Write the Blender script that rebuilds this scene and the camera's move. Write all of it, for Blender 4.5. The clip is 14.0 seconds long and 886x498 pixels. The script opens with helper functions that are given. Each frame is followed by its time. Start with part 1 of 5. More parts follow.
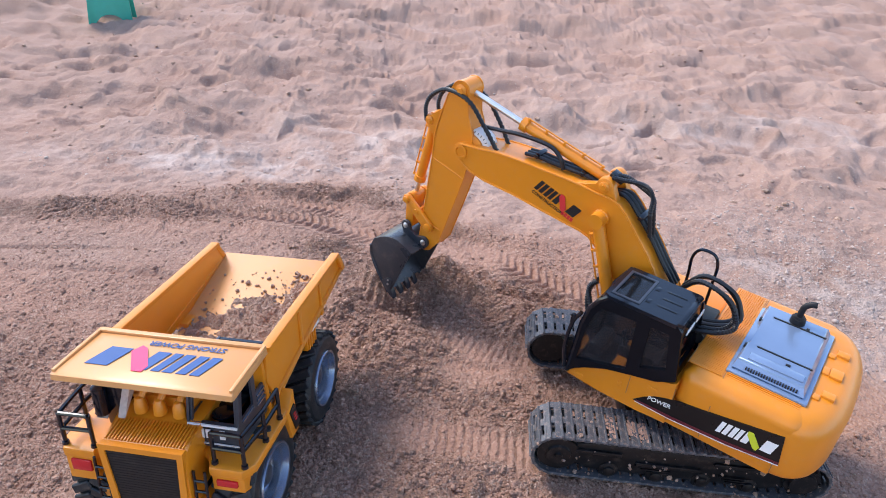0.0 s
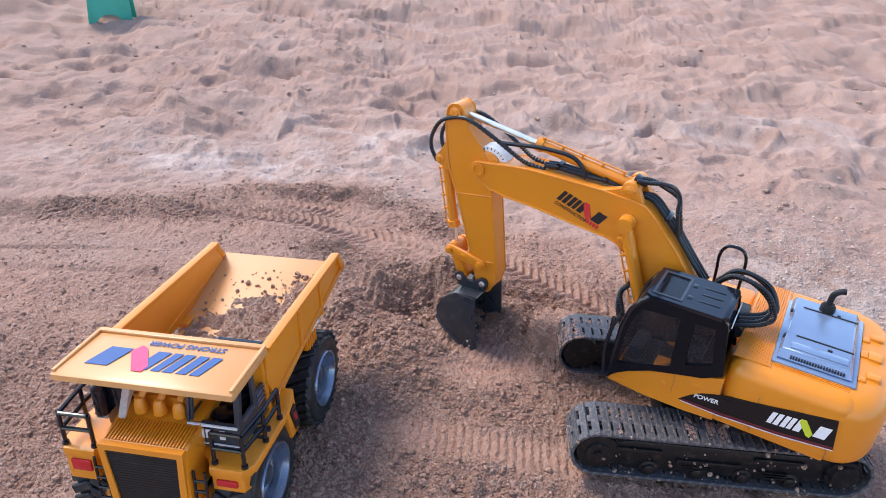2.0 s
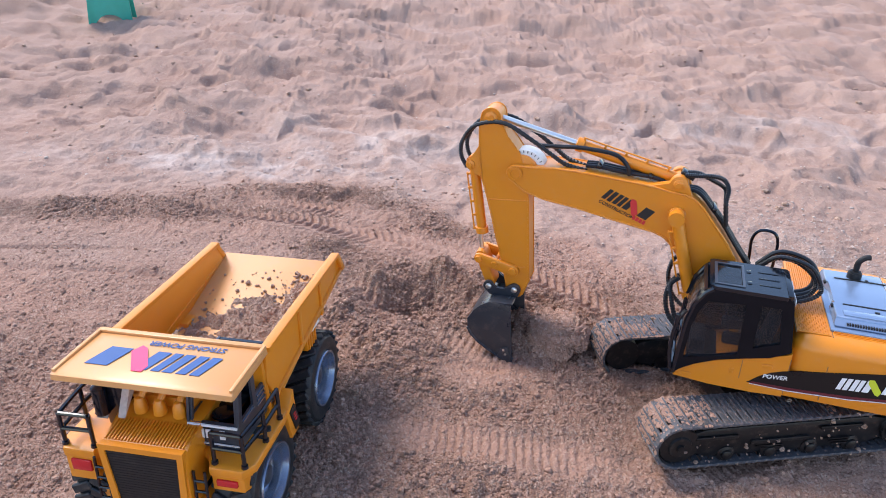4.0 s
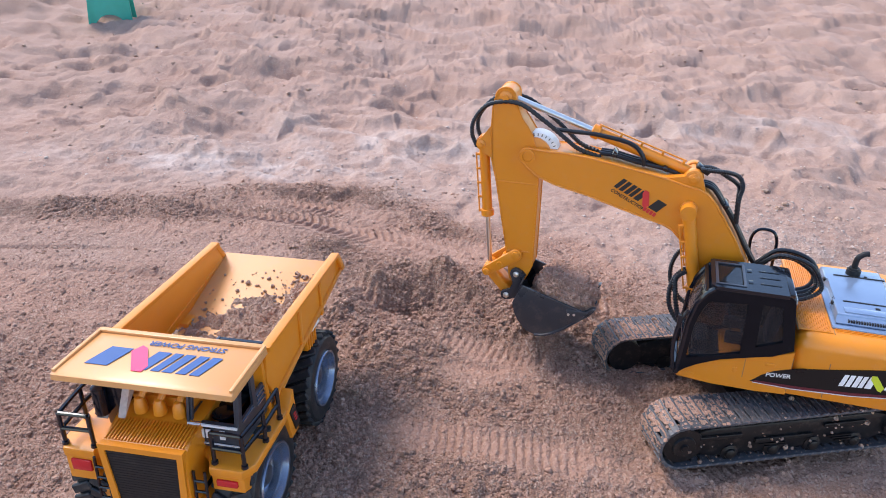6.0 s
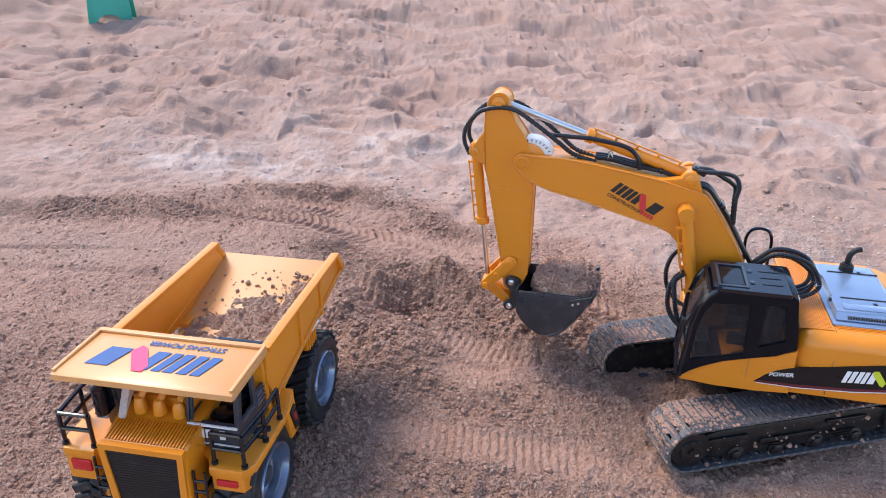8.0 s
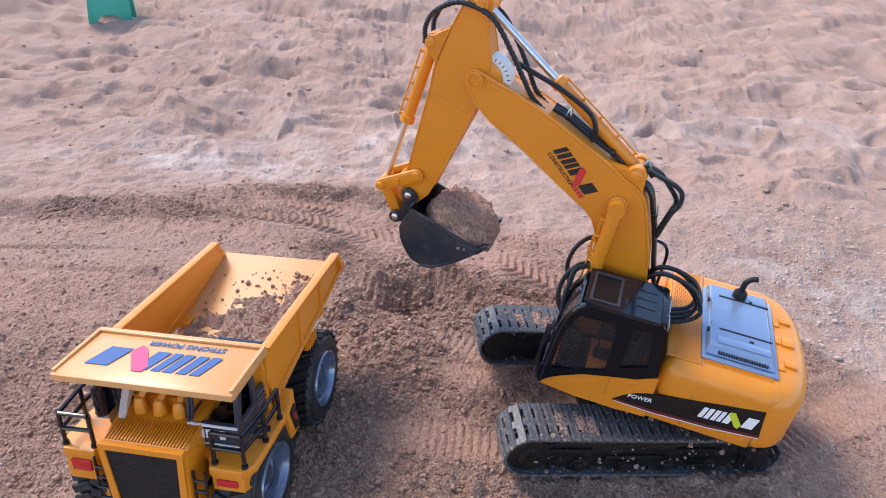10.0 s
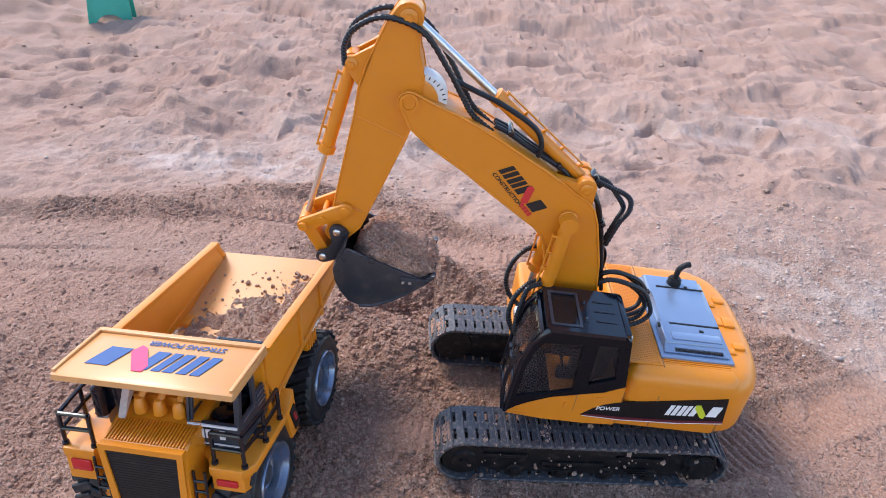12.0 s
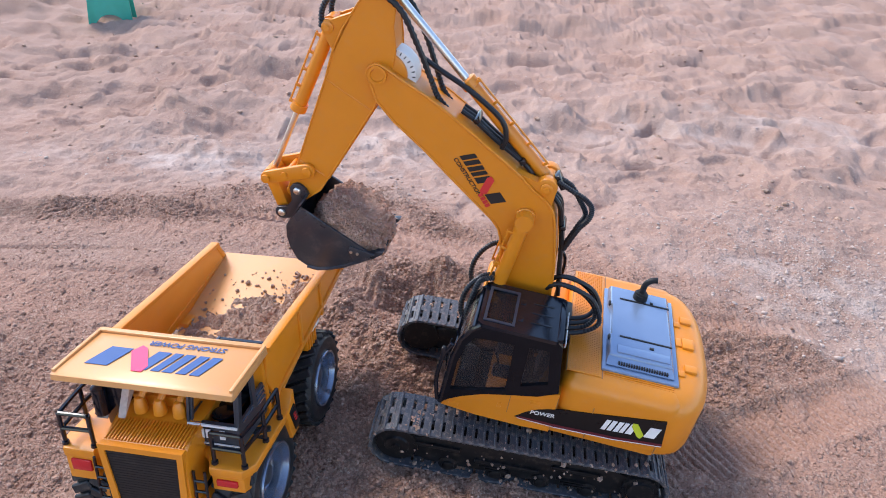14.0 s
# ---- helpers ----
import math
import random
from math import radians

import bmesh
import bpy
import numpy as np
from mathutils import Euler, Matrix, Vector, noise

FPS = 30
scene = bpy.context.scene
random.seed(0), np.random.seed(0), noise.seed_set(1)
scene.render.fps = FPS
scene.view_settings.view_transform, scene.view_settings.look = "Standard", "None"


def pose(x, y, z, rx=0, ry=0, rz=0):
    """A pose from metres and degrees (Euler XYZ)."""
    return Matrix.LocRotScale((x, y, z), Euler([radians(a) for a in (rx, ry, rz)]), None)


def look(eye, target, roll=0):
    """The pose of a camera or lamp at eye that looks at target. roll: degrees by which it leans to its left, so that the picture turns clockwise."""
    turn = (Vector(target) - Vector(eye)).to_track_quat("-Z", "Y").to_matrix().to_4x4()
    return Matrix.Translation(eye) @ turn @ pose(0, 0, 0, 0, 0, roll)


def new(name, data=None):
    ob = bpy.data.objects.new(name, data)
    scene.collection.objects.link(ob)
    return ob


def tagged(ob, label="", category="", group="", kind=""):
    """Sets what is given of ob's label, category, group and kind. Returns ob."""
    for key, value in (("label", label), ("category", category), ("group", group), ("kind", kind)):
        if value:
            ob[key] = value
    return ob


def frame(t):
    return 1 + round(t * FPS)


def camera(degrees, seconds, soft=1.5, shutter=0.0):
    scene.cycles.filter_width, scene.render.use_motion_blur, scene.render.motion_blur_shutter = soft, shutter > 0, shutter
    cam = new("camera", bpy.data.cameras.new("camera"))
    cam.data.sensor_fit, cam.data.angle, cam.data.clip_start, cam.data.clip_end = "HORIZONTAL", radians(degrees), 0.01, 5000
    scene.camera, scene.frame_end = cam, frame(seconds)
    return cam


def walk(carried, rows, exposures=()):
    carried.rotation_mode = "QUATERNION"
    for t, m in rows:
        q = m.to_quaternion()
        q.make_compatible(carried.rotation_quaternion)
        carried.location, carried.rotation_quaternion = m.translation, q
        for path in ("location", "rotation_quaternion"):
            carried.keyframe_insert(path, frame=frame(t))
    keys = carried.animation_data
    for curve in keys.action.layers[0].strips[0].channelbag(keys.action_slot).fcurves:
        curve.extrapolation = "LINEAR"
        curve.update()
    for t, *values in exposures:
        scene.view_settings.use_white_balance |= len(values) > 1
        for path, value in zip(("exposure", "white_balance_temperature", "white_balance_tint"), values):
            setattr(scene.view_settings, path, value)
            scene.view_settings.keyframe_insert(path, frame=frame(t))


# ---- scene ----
# ---- camera: it stands still on its stand
cam = camera(64.74, 14.0, soft=0.95)
EYE = pose(0, 0, 0.52, 90 - 30.535, 0, 0) @ pose(0, 0, 0, 0, 0, 4.39)
walk(cam, [(0, EYE), (14.0, EYE)], exposures=[(0, 1.41, 6600, 13), (14.0, 1.41, 6600, 13)])

# ---- open hazy daylight: sky dome and a weak, wide sun
world = bpy.data.worlds.new("world")
scene.world = world
world.use_nodes = True
wn = world.node_tree
sky = wn.nodes.new("ShaderNodeTexSky")
sky.sky_type = "NISHITA"
sky.sun_disc = False
sky.sun_elevation, sky.sun_rotation = radians(52), radians(-57)
sky.dust_density, sky.ozone_density = 0.35, 1.2
wn.links.new(sky.outputs[0], wn.nodes["Background"].inputs[0])
wn.nodes["Background"].inputs[1].default_value = 0.15
sun = new("sun", bpy.data.lights.new("sun", "SUN"))
sun.data.energy, sun.data.angle, sun.data.color = 1.5, radians(22), (1.0, 0.95, 0.88)
sun.matrix_basis = look((-0.70, 0.45, 1.07), (0, 0, 0))


# ---- materials
def mat(name, color, rough=0.5, metal=0.0, vary=0.06, scale=60.0, bump=0.0, bscale=900.0, rvary=0.1, spec=0.5, dust=0.0):
    """A surface with cloudy variation of tint and gloss, fine relief and a thin film of sand dust."""
    m = bpy.data.materials.new(name)
    m.use_nodes = True
    nt = m.node_tree
    b = nt.nodes["Principled BSDF"]
    tc = nt.nodes.new("ShaderNodeTexCoord")
    nz = nt.nodes.new("ShaderNodeTexNoise")
    nz.inputs["Scale"].default_value, nz.inputs["Detail"].default_value = scale, 6
    nt.links.new(tc.outputs["Object"], nz.inputs["Vector"])
    mix = nt.nodes.new("ShaderNodeMix")
    mix.data_type = "RGBA"
    mix.inputs["A"].default_value = (*[max(0, c * (1 - vary)) for c in color], 1)
    mix.inputs["B"].default_value = (*[min(1, c * (1 + vary) + vary * 0.01) for c in color], 1)
    nt.links.new(nz.outputs[0], mix.inputs["Factor"])
    out = mix.outputs["Result"]
    if dust:
        n2 = nt.nodes.new("ShaderNodeTexNoise")
        n2.inputs["Scale"].default_value, n2.inputs["Detail"].default_value, n2.inputs["Roughness"].default_value = scale * 1.7, 9, 0.7
        nt.links.new(tc.outputs["Object"], n2.inputs["Vector"])
        ramp = nt.nodes.new("ShaderNodeMapRange")
        ramp.inputs["From Min"].default_value, ramp.inputs["From Max"].default_value = 0.52, 0.72
        ramp.inputs["To Max"].default_value = dust
        nt.links.new(n2.outputs[0], ramp.inputs[0])
        d = nt.nodes.new("ShaderNodeMix")
        d.data_type = "RGBA"
        d.inputs["B"].default_value = (0.42, 0.28, 0.21, 1)
        nt.links.new(ramp.outputs[0], d.inputs["Factor"])
        nt.links.new(out, d.inputs["A"])
        out = d.outputs["Result"]
    nt.links.new(out, b.inputs["Base Color"])
    rr = nt.nodes.new("ShaderNodeMapRange")
    rr.inputs["To Min"].default_value, rr.inputs["To Max"].default_value = max(0.02, rough - rvary), min(1, rough + rvary)
    nt.links.new(nz.outputs[0], rr.inputs[0])
    nt.links.new(rr.outputs[0], b.inputs["Roughness"])
    b.inputs["Metallic"].default_value = metal
    b.inputs["Specular IOR Level"].default_value = spec
    if bump:
        nb = nt.nodes.new("ShaderNodeTexNoise")
        nb.inputs["Scale"].default_value, nb.inputs["Detail"].default_value = bscale, 4
        nt.links.new(tc.outputs["Object"], nb.inputs["Vector"])
        bp = nt.nodes.new("ShaderNodeBump")
        bp.inputs["Strength"].default_value, bp.inputs["Distance"].default_value = 1.0, bump
        nt.links.new(nb.outputs[0], bp.inputs["Height"])
        nt.links.new(bp.outputs[0], b.inputs["Normal"])
    return m


YELLOW = mat("yellow_plastic", (0.70, 0.225, 0.008), 0.34, spec=0.6, vary=0.05, bump=0.00004, dust=0.10)
# same yellow plastic, paled to paint sky sheen on upward faces; plus dust
YELLOW_SHEEN = mat("sheen_yellow_plastic", (0.66, 0.305, 0.102), 0.34, vary=0.08, scale=25, bump=0.00005, dust=0.3)
BLACK = mat("black_plastic", (0.004, 0.006, 0.011), 0.14, spec=0.5, rvary=0.04, vary=0.2, bump=0.00002)
# shaded copy of BLACK: reflections cut so cab side and back walls stay dark
BLACK_SHADED = mat("shaded_black_plastic", (0.004, 0.005, 0.008), 0.16, spec=0.16, rvary=0.04, vary=0.2, bump=0.00002)
MATT = mat("matt_black_plastic", (0.010, 0.010, 0.011), 0.5, vary=0.3, bump=0.00006, dust=0.04, spec=0.3)
RUBBER = mat("black_hose_rubber", (0.010, 0.011, 0.014), 0.38, vary=0.3, spec=0.4)
TYRE = mat("dusty_tyre_rubber", (0.013, 0.015, 0.018), 0.5, vary=0.3, bump=0.0001, dust=0.16, spec=0.35)
SHOE = mat("dusty_black_track", (0.058, 0.060, 0.068), 0.42, vary=0.35, scale=170, bump=0.0003, bscale=700, dust=0.6)
FRAME = mat("muddy_black_frame", (0.007, 0.007, 0.008), 0.36, vary=0.3, scale=90, dust=0.10, spec=0.28)
# reflection of the blue sky is put into this base colour
HOOD = mat("sky_tinted_plastic", (0.225, 0.300, 0.425), 0.24, metal=0.45, vary=0.05, rvary=0.06)
STEEL = mat("bright_steel", (0.72, 0.70, 0.67), 0.34, metal=1.0, vary=0.1)
RIM = mat("silver_rim", (0.24, 0.28, 0.36), 0.24, metal=0.8, vary=0.1, dust=0.1)
GREY = mat("dark_grey_plastic", (0.050, 0.056, 0.072), 0.32, metal=0.3, vary=0.12, dust=0.06)
BUCKET = mat("black_bucket_plastic", (0.024, 0.027, 0.034), 0.30, vary=0.3, scale=40, bump=0.00008, dust=0.12)
WHITE = mat("white_print", (0.78, 0.77, 0.75), 0.5)
RED = mat("red_print", (0.62, 0.03, 0.03), 0.45)
PINK = mat("pink_print", (0.88, 0.045, 0.14), 0.45)
BLUE = mat("blue_print", (0.018, 0.075, 0.24), 0.45, vary=0.15)
LIME = mat("lime_print", (0.55, 0.60, 0.03), 0.45)
DECAL = mat("black_decal", (0.007, 0.007, 0.008), 0.3, spec=0.3)
MAROON = mat("maroon_print", (0.12, 0.012, 0.02), 0.4)
LAMP = mat("red_lamp_plastic", (0.50, 0.012, 0.018), 0.2)
INK = mat("black_print", (0.012, 0.012, 0.014), 0.4)
TAN = mat("tan_seat", (0.30, 0.15, 0.06), 0.5)
GREEN = mat("green_plastic", (0.02, 0.30, 0.22), 0.45, vary=0.1)
PEBBLE = mat("pale_grit", (0.46, 0.35, 0.29), 0.8, vary=0.4, scale=300)


def glass(name, tint):
    m = bpy.data.materials.new(name)
    m.use_nodes = True
    b = m.node_tree.nodes["Principled BSDF"]
    b.inputs["Base Color"].default_value = (*tint, 1)
    b.inputs["Roughness"].default_value = 0.06
    b.inputs["Transmission Weight"].default_value = 0.96
    b.inputs["IOR"].default_value = 1.3
    return m


GLASS = glass("dark_cab_glazing", (0.16, 0.175, 0.205))


def sand(name, dry, damp, attr=True, light=(0.46, 0.37, 0.335)):
    """Sand: damp where it was dug, dry and paler elsewhere, with single pale and dark grains."""
    m = bpy.data.materials.new(name)
    m.use_nodes = True
    nt = m.node_tree
    b = nt.nodes["Principled BSDF"]
    b.inputs["Roughness"].default_value = 0.92
    b.inputs["Specular IOR Level"].default_value = 0.2
    tc = nt.nodes.new("ShaderNodeTexCoord")

    def noise_tex(scale, detail=5, rough=0.6):
        n = nt.nodes.new("ShaderNodeTexNoise")
        n.inputs["Scale"].default_value, n.inputs["Detail"].default_value, n.inputs["Roughness"].default_value = scale, detail, rough
        nt.links.new(tc.outputs["Object"], n.inputs["Vector"])
        return n.outputs[0]

    def mixc(f, a, c):
        x = nt.nodes.new("ShaderNodeMix")
        x.data_type = "RGBA"
        for k, v in (("Factor", f), ("A", a), ("B", c)):
            if isinstance(v, tuple):
                x.inputs[k].default_value = (*v, 1)
            elif isinstance(v, float):
                x.inputs[k].default_value = v
            else:
                nt.links.new(v, x.inputs[k])
        return x.outputs["Result"]

    def rng(s, a, c, lo=0.0, hi=1.0):
        r = nt.nodes.new("ShaderNodeMapRange")
        for k, v in zip(("From Min", "From Max", "To Min", "To Max"), (a, c, lo, hi)):
            r.inputs[k].default_value = v
        nt.links.new(s, r.inputs[0])
        return r.outputs[0]

    base = mixc(rng(noise_tex(7), 0.35, 0.68), dry, light)
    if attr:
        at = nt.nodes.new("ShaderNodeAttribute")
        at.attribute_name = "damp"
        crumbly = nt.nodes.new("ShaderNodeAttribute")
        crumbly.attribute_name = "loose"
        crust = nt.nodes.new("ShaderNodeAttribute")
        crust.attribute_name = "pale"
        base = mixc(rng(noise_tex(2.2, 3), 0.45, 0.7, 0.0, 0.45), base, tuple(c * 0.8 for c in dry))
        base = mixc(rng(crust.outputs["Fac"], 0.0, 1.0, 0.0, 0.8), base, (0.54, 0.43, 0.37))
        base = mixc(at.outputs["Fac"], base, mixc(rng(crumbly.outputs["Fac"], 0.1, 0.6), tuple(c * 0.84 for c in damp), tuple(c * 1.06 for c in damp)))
        base = mixc(rng(noise_tex(28, 4, 0.6), 0.5, 0.75, 0.0, 0.3), base, tuple(c * 0.74 for c in damp))
    else:
        base = damp

    def loose(f):
        """Grain shows less on dry, trodden sand."""
        if not attr:
            return f
        k = nt.nodes.new("ShaderNodeMath")
        k.operation = "MULTIPLY"
        nt.links.new(f, k.inputs[0])
        nt.links.new(rng(crumbly.outputs["Fac"], 0.0, 0.7, 0.3, 1.0), k.inputs[1])
        return k.outputs[0]

    base = mixc(loose(rng(noise_tex(330, 4, 0.75), 0.44, 0.72, 0.0, 0.30)), base, tuple(c * 0.5 for c in damp))
    base = mixc(loose(rng(noise_tex(620, 3, 0.75), 0.58, 0.68, 0.0, 0.5)), base, (0.62, 0.47, 0.36))
    def cells(scale, jit):
        v = nt.nodes.new("ShaderNodeTexVoronoi")
        v.inputs["Scale"].default_value, v.inputs["Randomness"].default_value = scale, 1.0
        add = nt.nodes.new("ShaderNodeMix")
        add.data_type = "VECTOR"
        add.inputs["Factor"].default_value = jit
        nt.links.new(tc.outputs["Object"], add.inputs["A"])
        nz = nt.nodes.new("ShaderNodeTexNoise")
        nz.inputs["Scale"].default_value = scale * 0.7
        nt.links.new(tc.outputs["Object"], nz.inputs["Vector"])
        nt.links.new(nz.outputs["Color"], add.inputs["B"])
        nt.links.new(add.outputs["Result"], v.inputs["Vector"])
        return v

    grain, crumb = cells(520, 0.002), cells(190, 0.006)
    sep = nt.nodes.new("ShaderNodeSeparateColor")
    nt.links.new(grain.outputs["Color"], sep.inputs[0])
    base = mixc(loose(rng(sep.outputs[0], 0.0, 0.45, 0.28, 0.0)), base, tuple(c * 0.5 for c in damp))
    base = mixc(loose(rng(sep.outputs[1], 0.78, 1.0, 0.0, 0.5)), base, (0.70, 0.54, 0.43))
    nt.links.new(base, b.inputs["Base Color"])
    h = nt.nodes.new("ShaderNodeMath")
    h.operation = "ADD"
    nt.links.new(noise_tex(700, 3, 0.7), h.inputs[0])
    h2 = nt.nodes.new("ShaderNodeMath")
    h2.operation = "MULTIPLY_ADD"
    nt.links.new(noise_tex(110, 5, 0.65), h2.inputs[0])
    h2.inputs[1].default_value = 3.0
    nt.links.new(h2.outputs[0], h.inputs[1])
    bp = nt.nodes.new("ShaderNodeBump")
    bp.inputs["Strength"].default_value, bp.inputs["Distance"].default_value = 1.0, 0.0028
    if attr:
        nt.links.new(rng(crumbly.outputs["Fac"], 0.0, 0.7, 0.22, 1.0), bp.inputs["Strength"])
    nt.links.new(h.outputs[0], bp.inputs["Height"])
    last = bp
    for tex, dist in ((crumb, -0.0050 if attr else -0.0020), (grain, -0.0022 if attr else -0.0012)):
        q = nt.nodes.new("ShaderNodeBump")
        q.inputs["Strength"].default_value, q.inputs["Distance"].default_value = 1.0, abs(dist)
        if attr:
            nt.links.new(rng(crumbly.outputs["Fac"], 0.0, 0.7, 0.25, 1.0), q.inputs["Strength"])
        q.invert = True
        nt.links.new(tex.outputs["Distance"], q.inputs["Height"])
        nt.links.new(last.outputs[0], q.inputs["Normal"])
        last = q
    nt.links.new(last.outputs[0], b.inputs["Normal"])
    return m


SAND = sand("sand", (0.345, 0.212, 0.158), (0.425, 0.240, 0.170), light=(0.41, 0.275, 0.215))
LUMP = sand("dry_sand", (0.5, 0.31, 0.23), (0.56, 0.36, 0.265), attr=False)
CLOD = sand("damp_sand", (0.46, 0.26, 0.20), (0.56, 0.325, 0.235), attr=False)


# ---- mesh helpers
def part(name, bm, material, parent=None, label="", smooth=35, m=None, each=False):
    """Links a bmesh as one mesh object under a thing or a part; each: every loose piece as an object of its own."""
    if each:
        seen, first = set(), None
        bm.verts.index_update()
        bm.faces.index_update()
        for v in bm.verts:
            if v in seen:
                continue
            group, todo = {v}, [v]
            while todo:
                for e in todo.pop().link_edges:
                    for w in e.verts:
                        if w not in group:
                            group.add(w)
                            todo.append(w)
            seen |= group
            sub = bmesh.new()
            to = {w: sub.verts.new(w.co) for w in sorted(group, key=lambda w: w.index)}
            for f in sorted({f for w in group for f in w.link_faces}, key=lambda f: f.index):
                sub.faces.new([to[w] for w in f.verts])
            ob = part(name, sub, material, parent, label, smooth, m)
            first = first or ob
        bm.free()
        return first
    me = bpy.data.meshes.new(name)
    bmesh.ops.recalc_face_normals(bm, faces=bm.faces[:])
    bm.to_mesh(me)
    bm.free()
    me.materials.append(material)
    for p in me.polygons:
        p.use_smooth = True
    me.set_sharp_from_angle(angle=radians(smooth))
    ob = new(name, me)
    ob.parent = parent
    if m is not None:
        ob.matrix_basis = m
    return tagged(ob, label)


def again(ob, m, parent=None):
    """The same mesh once more at another pose."""
    o = new(ob.name.split(".")[0], ob.data)
    o.parent = parent or ob.parent
    o.matrix_basis = m
    if "label" in ob:
        o["label"] = ob["label"]
    return o


def box(bm, c, s, bev=0.0, seg=2, rot=None):
    r = bmesh.ops.create_cube(bm, size=1.0)
    vs = r["verts"]
    for v in vs:
        v.co = Vector((v.co.x * s[0], v.co.y * s[1], v.co.z * s[2]))
    if bev:
        es = list({e for v in vs for e in v.link_edges})
        rb = bmesh.ops.bevel(bm, geom=es, offset=bev, segments=seg, affect="EDGES", profile=0.5)
        vs = list({v for f in rb["faces"] for v in f.verts} | {v for v in vs if v.is_valid})
        todo, seen = list(vs), set(vs)
        while todo:
            for e in todo.pop().link_edges:
                for v in e.verts:
                    if v not in seen:
                        seen.add(v)
                        todo.append(v)
        vs = list(seen)
    for v in vs:
        v.co = (rot @ v.co if rot else v.co) + Vector(c)
    return vs


def prism(bm, outline, y0, y1, bev=0.0, seg=2, plane="xz"):
    """A closed outline in one plane, made solid from y0 to y1 along the third axis."""
    def put(a, c, d):
        return Vector((a, d, c)) if plane == "xz" else Vector((a, c, d)) if plane == "xy" else Vector((d, a, c))
    lo = [bm.verts.new(put(a, c, y0)) for a, c in outline]
    hi = [bm.verts.new(put(a, c, y1)) for a, c in outline]
    fs = [bm.faces.new(lo), bm.faces.new(hi[::-1])]
    n = len(outline)
    for i in range(n):
        fs.append(bm.faces.new((lo[i], hi[i], hi[(i + 1) % n], lo[(i + 1) % n])))
    if bev:
        es = list({e for f in fs[:2] for e in f.edges})
        bmesh.ops.bevel(bm, geom=es, offset=bev, segments=seg, affect="EDGES", profile=0.5)


def holed(bm, outer, holes, y0, y1, plane="xz"):
    """A plate with openings that go through it."""
    def put(p, d):
        a, c = p
        return Vector((a, d, c)) if plane == "xz" else Vector((a, c, d)) if plane == "xy" else Vector((d, a, c))
    es, loops = [], []
    for lp in [outer] + holes:
        vs = [bm.verts.new(put(p, y0)) for p in lp]
        loops.append(vs)
        es += [bm.edges.new((vs[i], vs[(i + 1) % len(vs)])) for i in range(len(vs))]
    g = bmesh.ops.triangle_fill(bm, edges=es, use_beauty=True)
    fs = [f for f in g["geom"] if isinstance(f, bmesh.types.BMFace)]
    twin = {v: bm.verts.new(v.co + (put((0, 0), y1) - put((0, 0), y0))) for lp in loops for v in lp}
    for f in fs:
        bm.faces.new([twin[v] for v in reversed(f.verts)])
    for lp in loops:
        for i in range(len(lp)):
            a, c = lp[i], lp[(i + 1) % len(lp)]
            bm.faces.new((a, c, twin[c], twin[a]))


def rod(bm, a, c, r, n=14, r2=None):
    """A round bar from a to c, with closed ends."""
    a, c = Vector(a), Vector(c)
    q = (c - a).to_track_quat("Z", "Y")
    r2 = r if r2 is None else r2
    lo = [bm.verts.new(a + q @ Vector((r * math.cos(2 * math.pi * i / n), r * math.sin(2 * math.pi * i / n), 0))) for i in range(n)]
    hi = [bm.verts.new(c + q @ Vector((r2 * math.cos(2 * math.pi * i / n), r2 * math.sin(2 * math.pi * i / n), 0))) for i in range(n)]
    bm.faces.new(lo[::-1])
    bm.faces.new(hi)
    for i in range(n):
        bm.faces.new((lo[i], lo[(i + 1) % n], hi[(i + 1) % n], hi[i]))


def lathe(bm, prof, c=(0, 0, 0), n=28, axis="y"):
    """A turned shape: rows of (distance along the axis, radius)."""
    rings = []
    for d, r in prof:
        ring = []
        for i in range(n):
            a = 2 * math.pi * i / n
            u, v = r * math.cos(a), r * math.sin(a)
            p = Vector((u, d, v)) if axis == "y" else Vector((u, v, d))
            ring.append(bm.verts.new(p + Vector(c)))
        rings.append(ring)
    for s, t in zip(rings, rings[1:]):
        for i in range(n):
            bm.faces.new((s[i], s[(i + 1) % n], t[(i + 1) % n], t[i]))
    bm.faces.new(rings[0][::-1])
    bm.faces.new(rings[-1])


def spline(pts, k=8):
    """A smooth line through the points."""
    P = [Vector(p) for p in pts]
    P = [P[0] * 2 - P[1]] + P + [P[-1] * 2 - P[-2]]
    out = []
    for i in range(1, len(P) - 2):
        a, c, d, e = P[i - 1:i + 3]
        for j in range(k):
            t = j / k
            out.append(0.5 * ((2 * c) + (d - a) * t + (2 * a - 5 * c + 4 * d - e) * t * t + (3 * c - a - 3 * d + e) * t ** 3))
    out.append(P[-2])
    return out


def tube(bm, line, r, n=8, ridge=0.0):
    """A hose along a line; ridge: a ribbed skin."""
    rings, up = [], Vector((0.13, 0.9, 0.2)).normalized()
    for i, p in enumerate(line):
        d = (line[min(i + 1, len(line) - 1)] - line[max(i - 1, 0)]).normalized()
        s = d.cross(up).normalized()
        w = s.cross(d)
        rr = r + (ridge if i % 2 else -ridge)
        rings.append([bm.verts.new(p + s * rr * math.cos(2 * math.pi * j / n) + w * rr * math.sin(2 * math.pi * j / n)) for j in range(n)])
    for a, c in zip(rings, rings[1:]):
        for j in range(n):
            bm.faces.new((a[j], a[(j + 1) % n], c[(j + 1) % n], c[j]))
    bm.faces.new(rings[0][::-1])
    bm.faces.new(rings[-1])


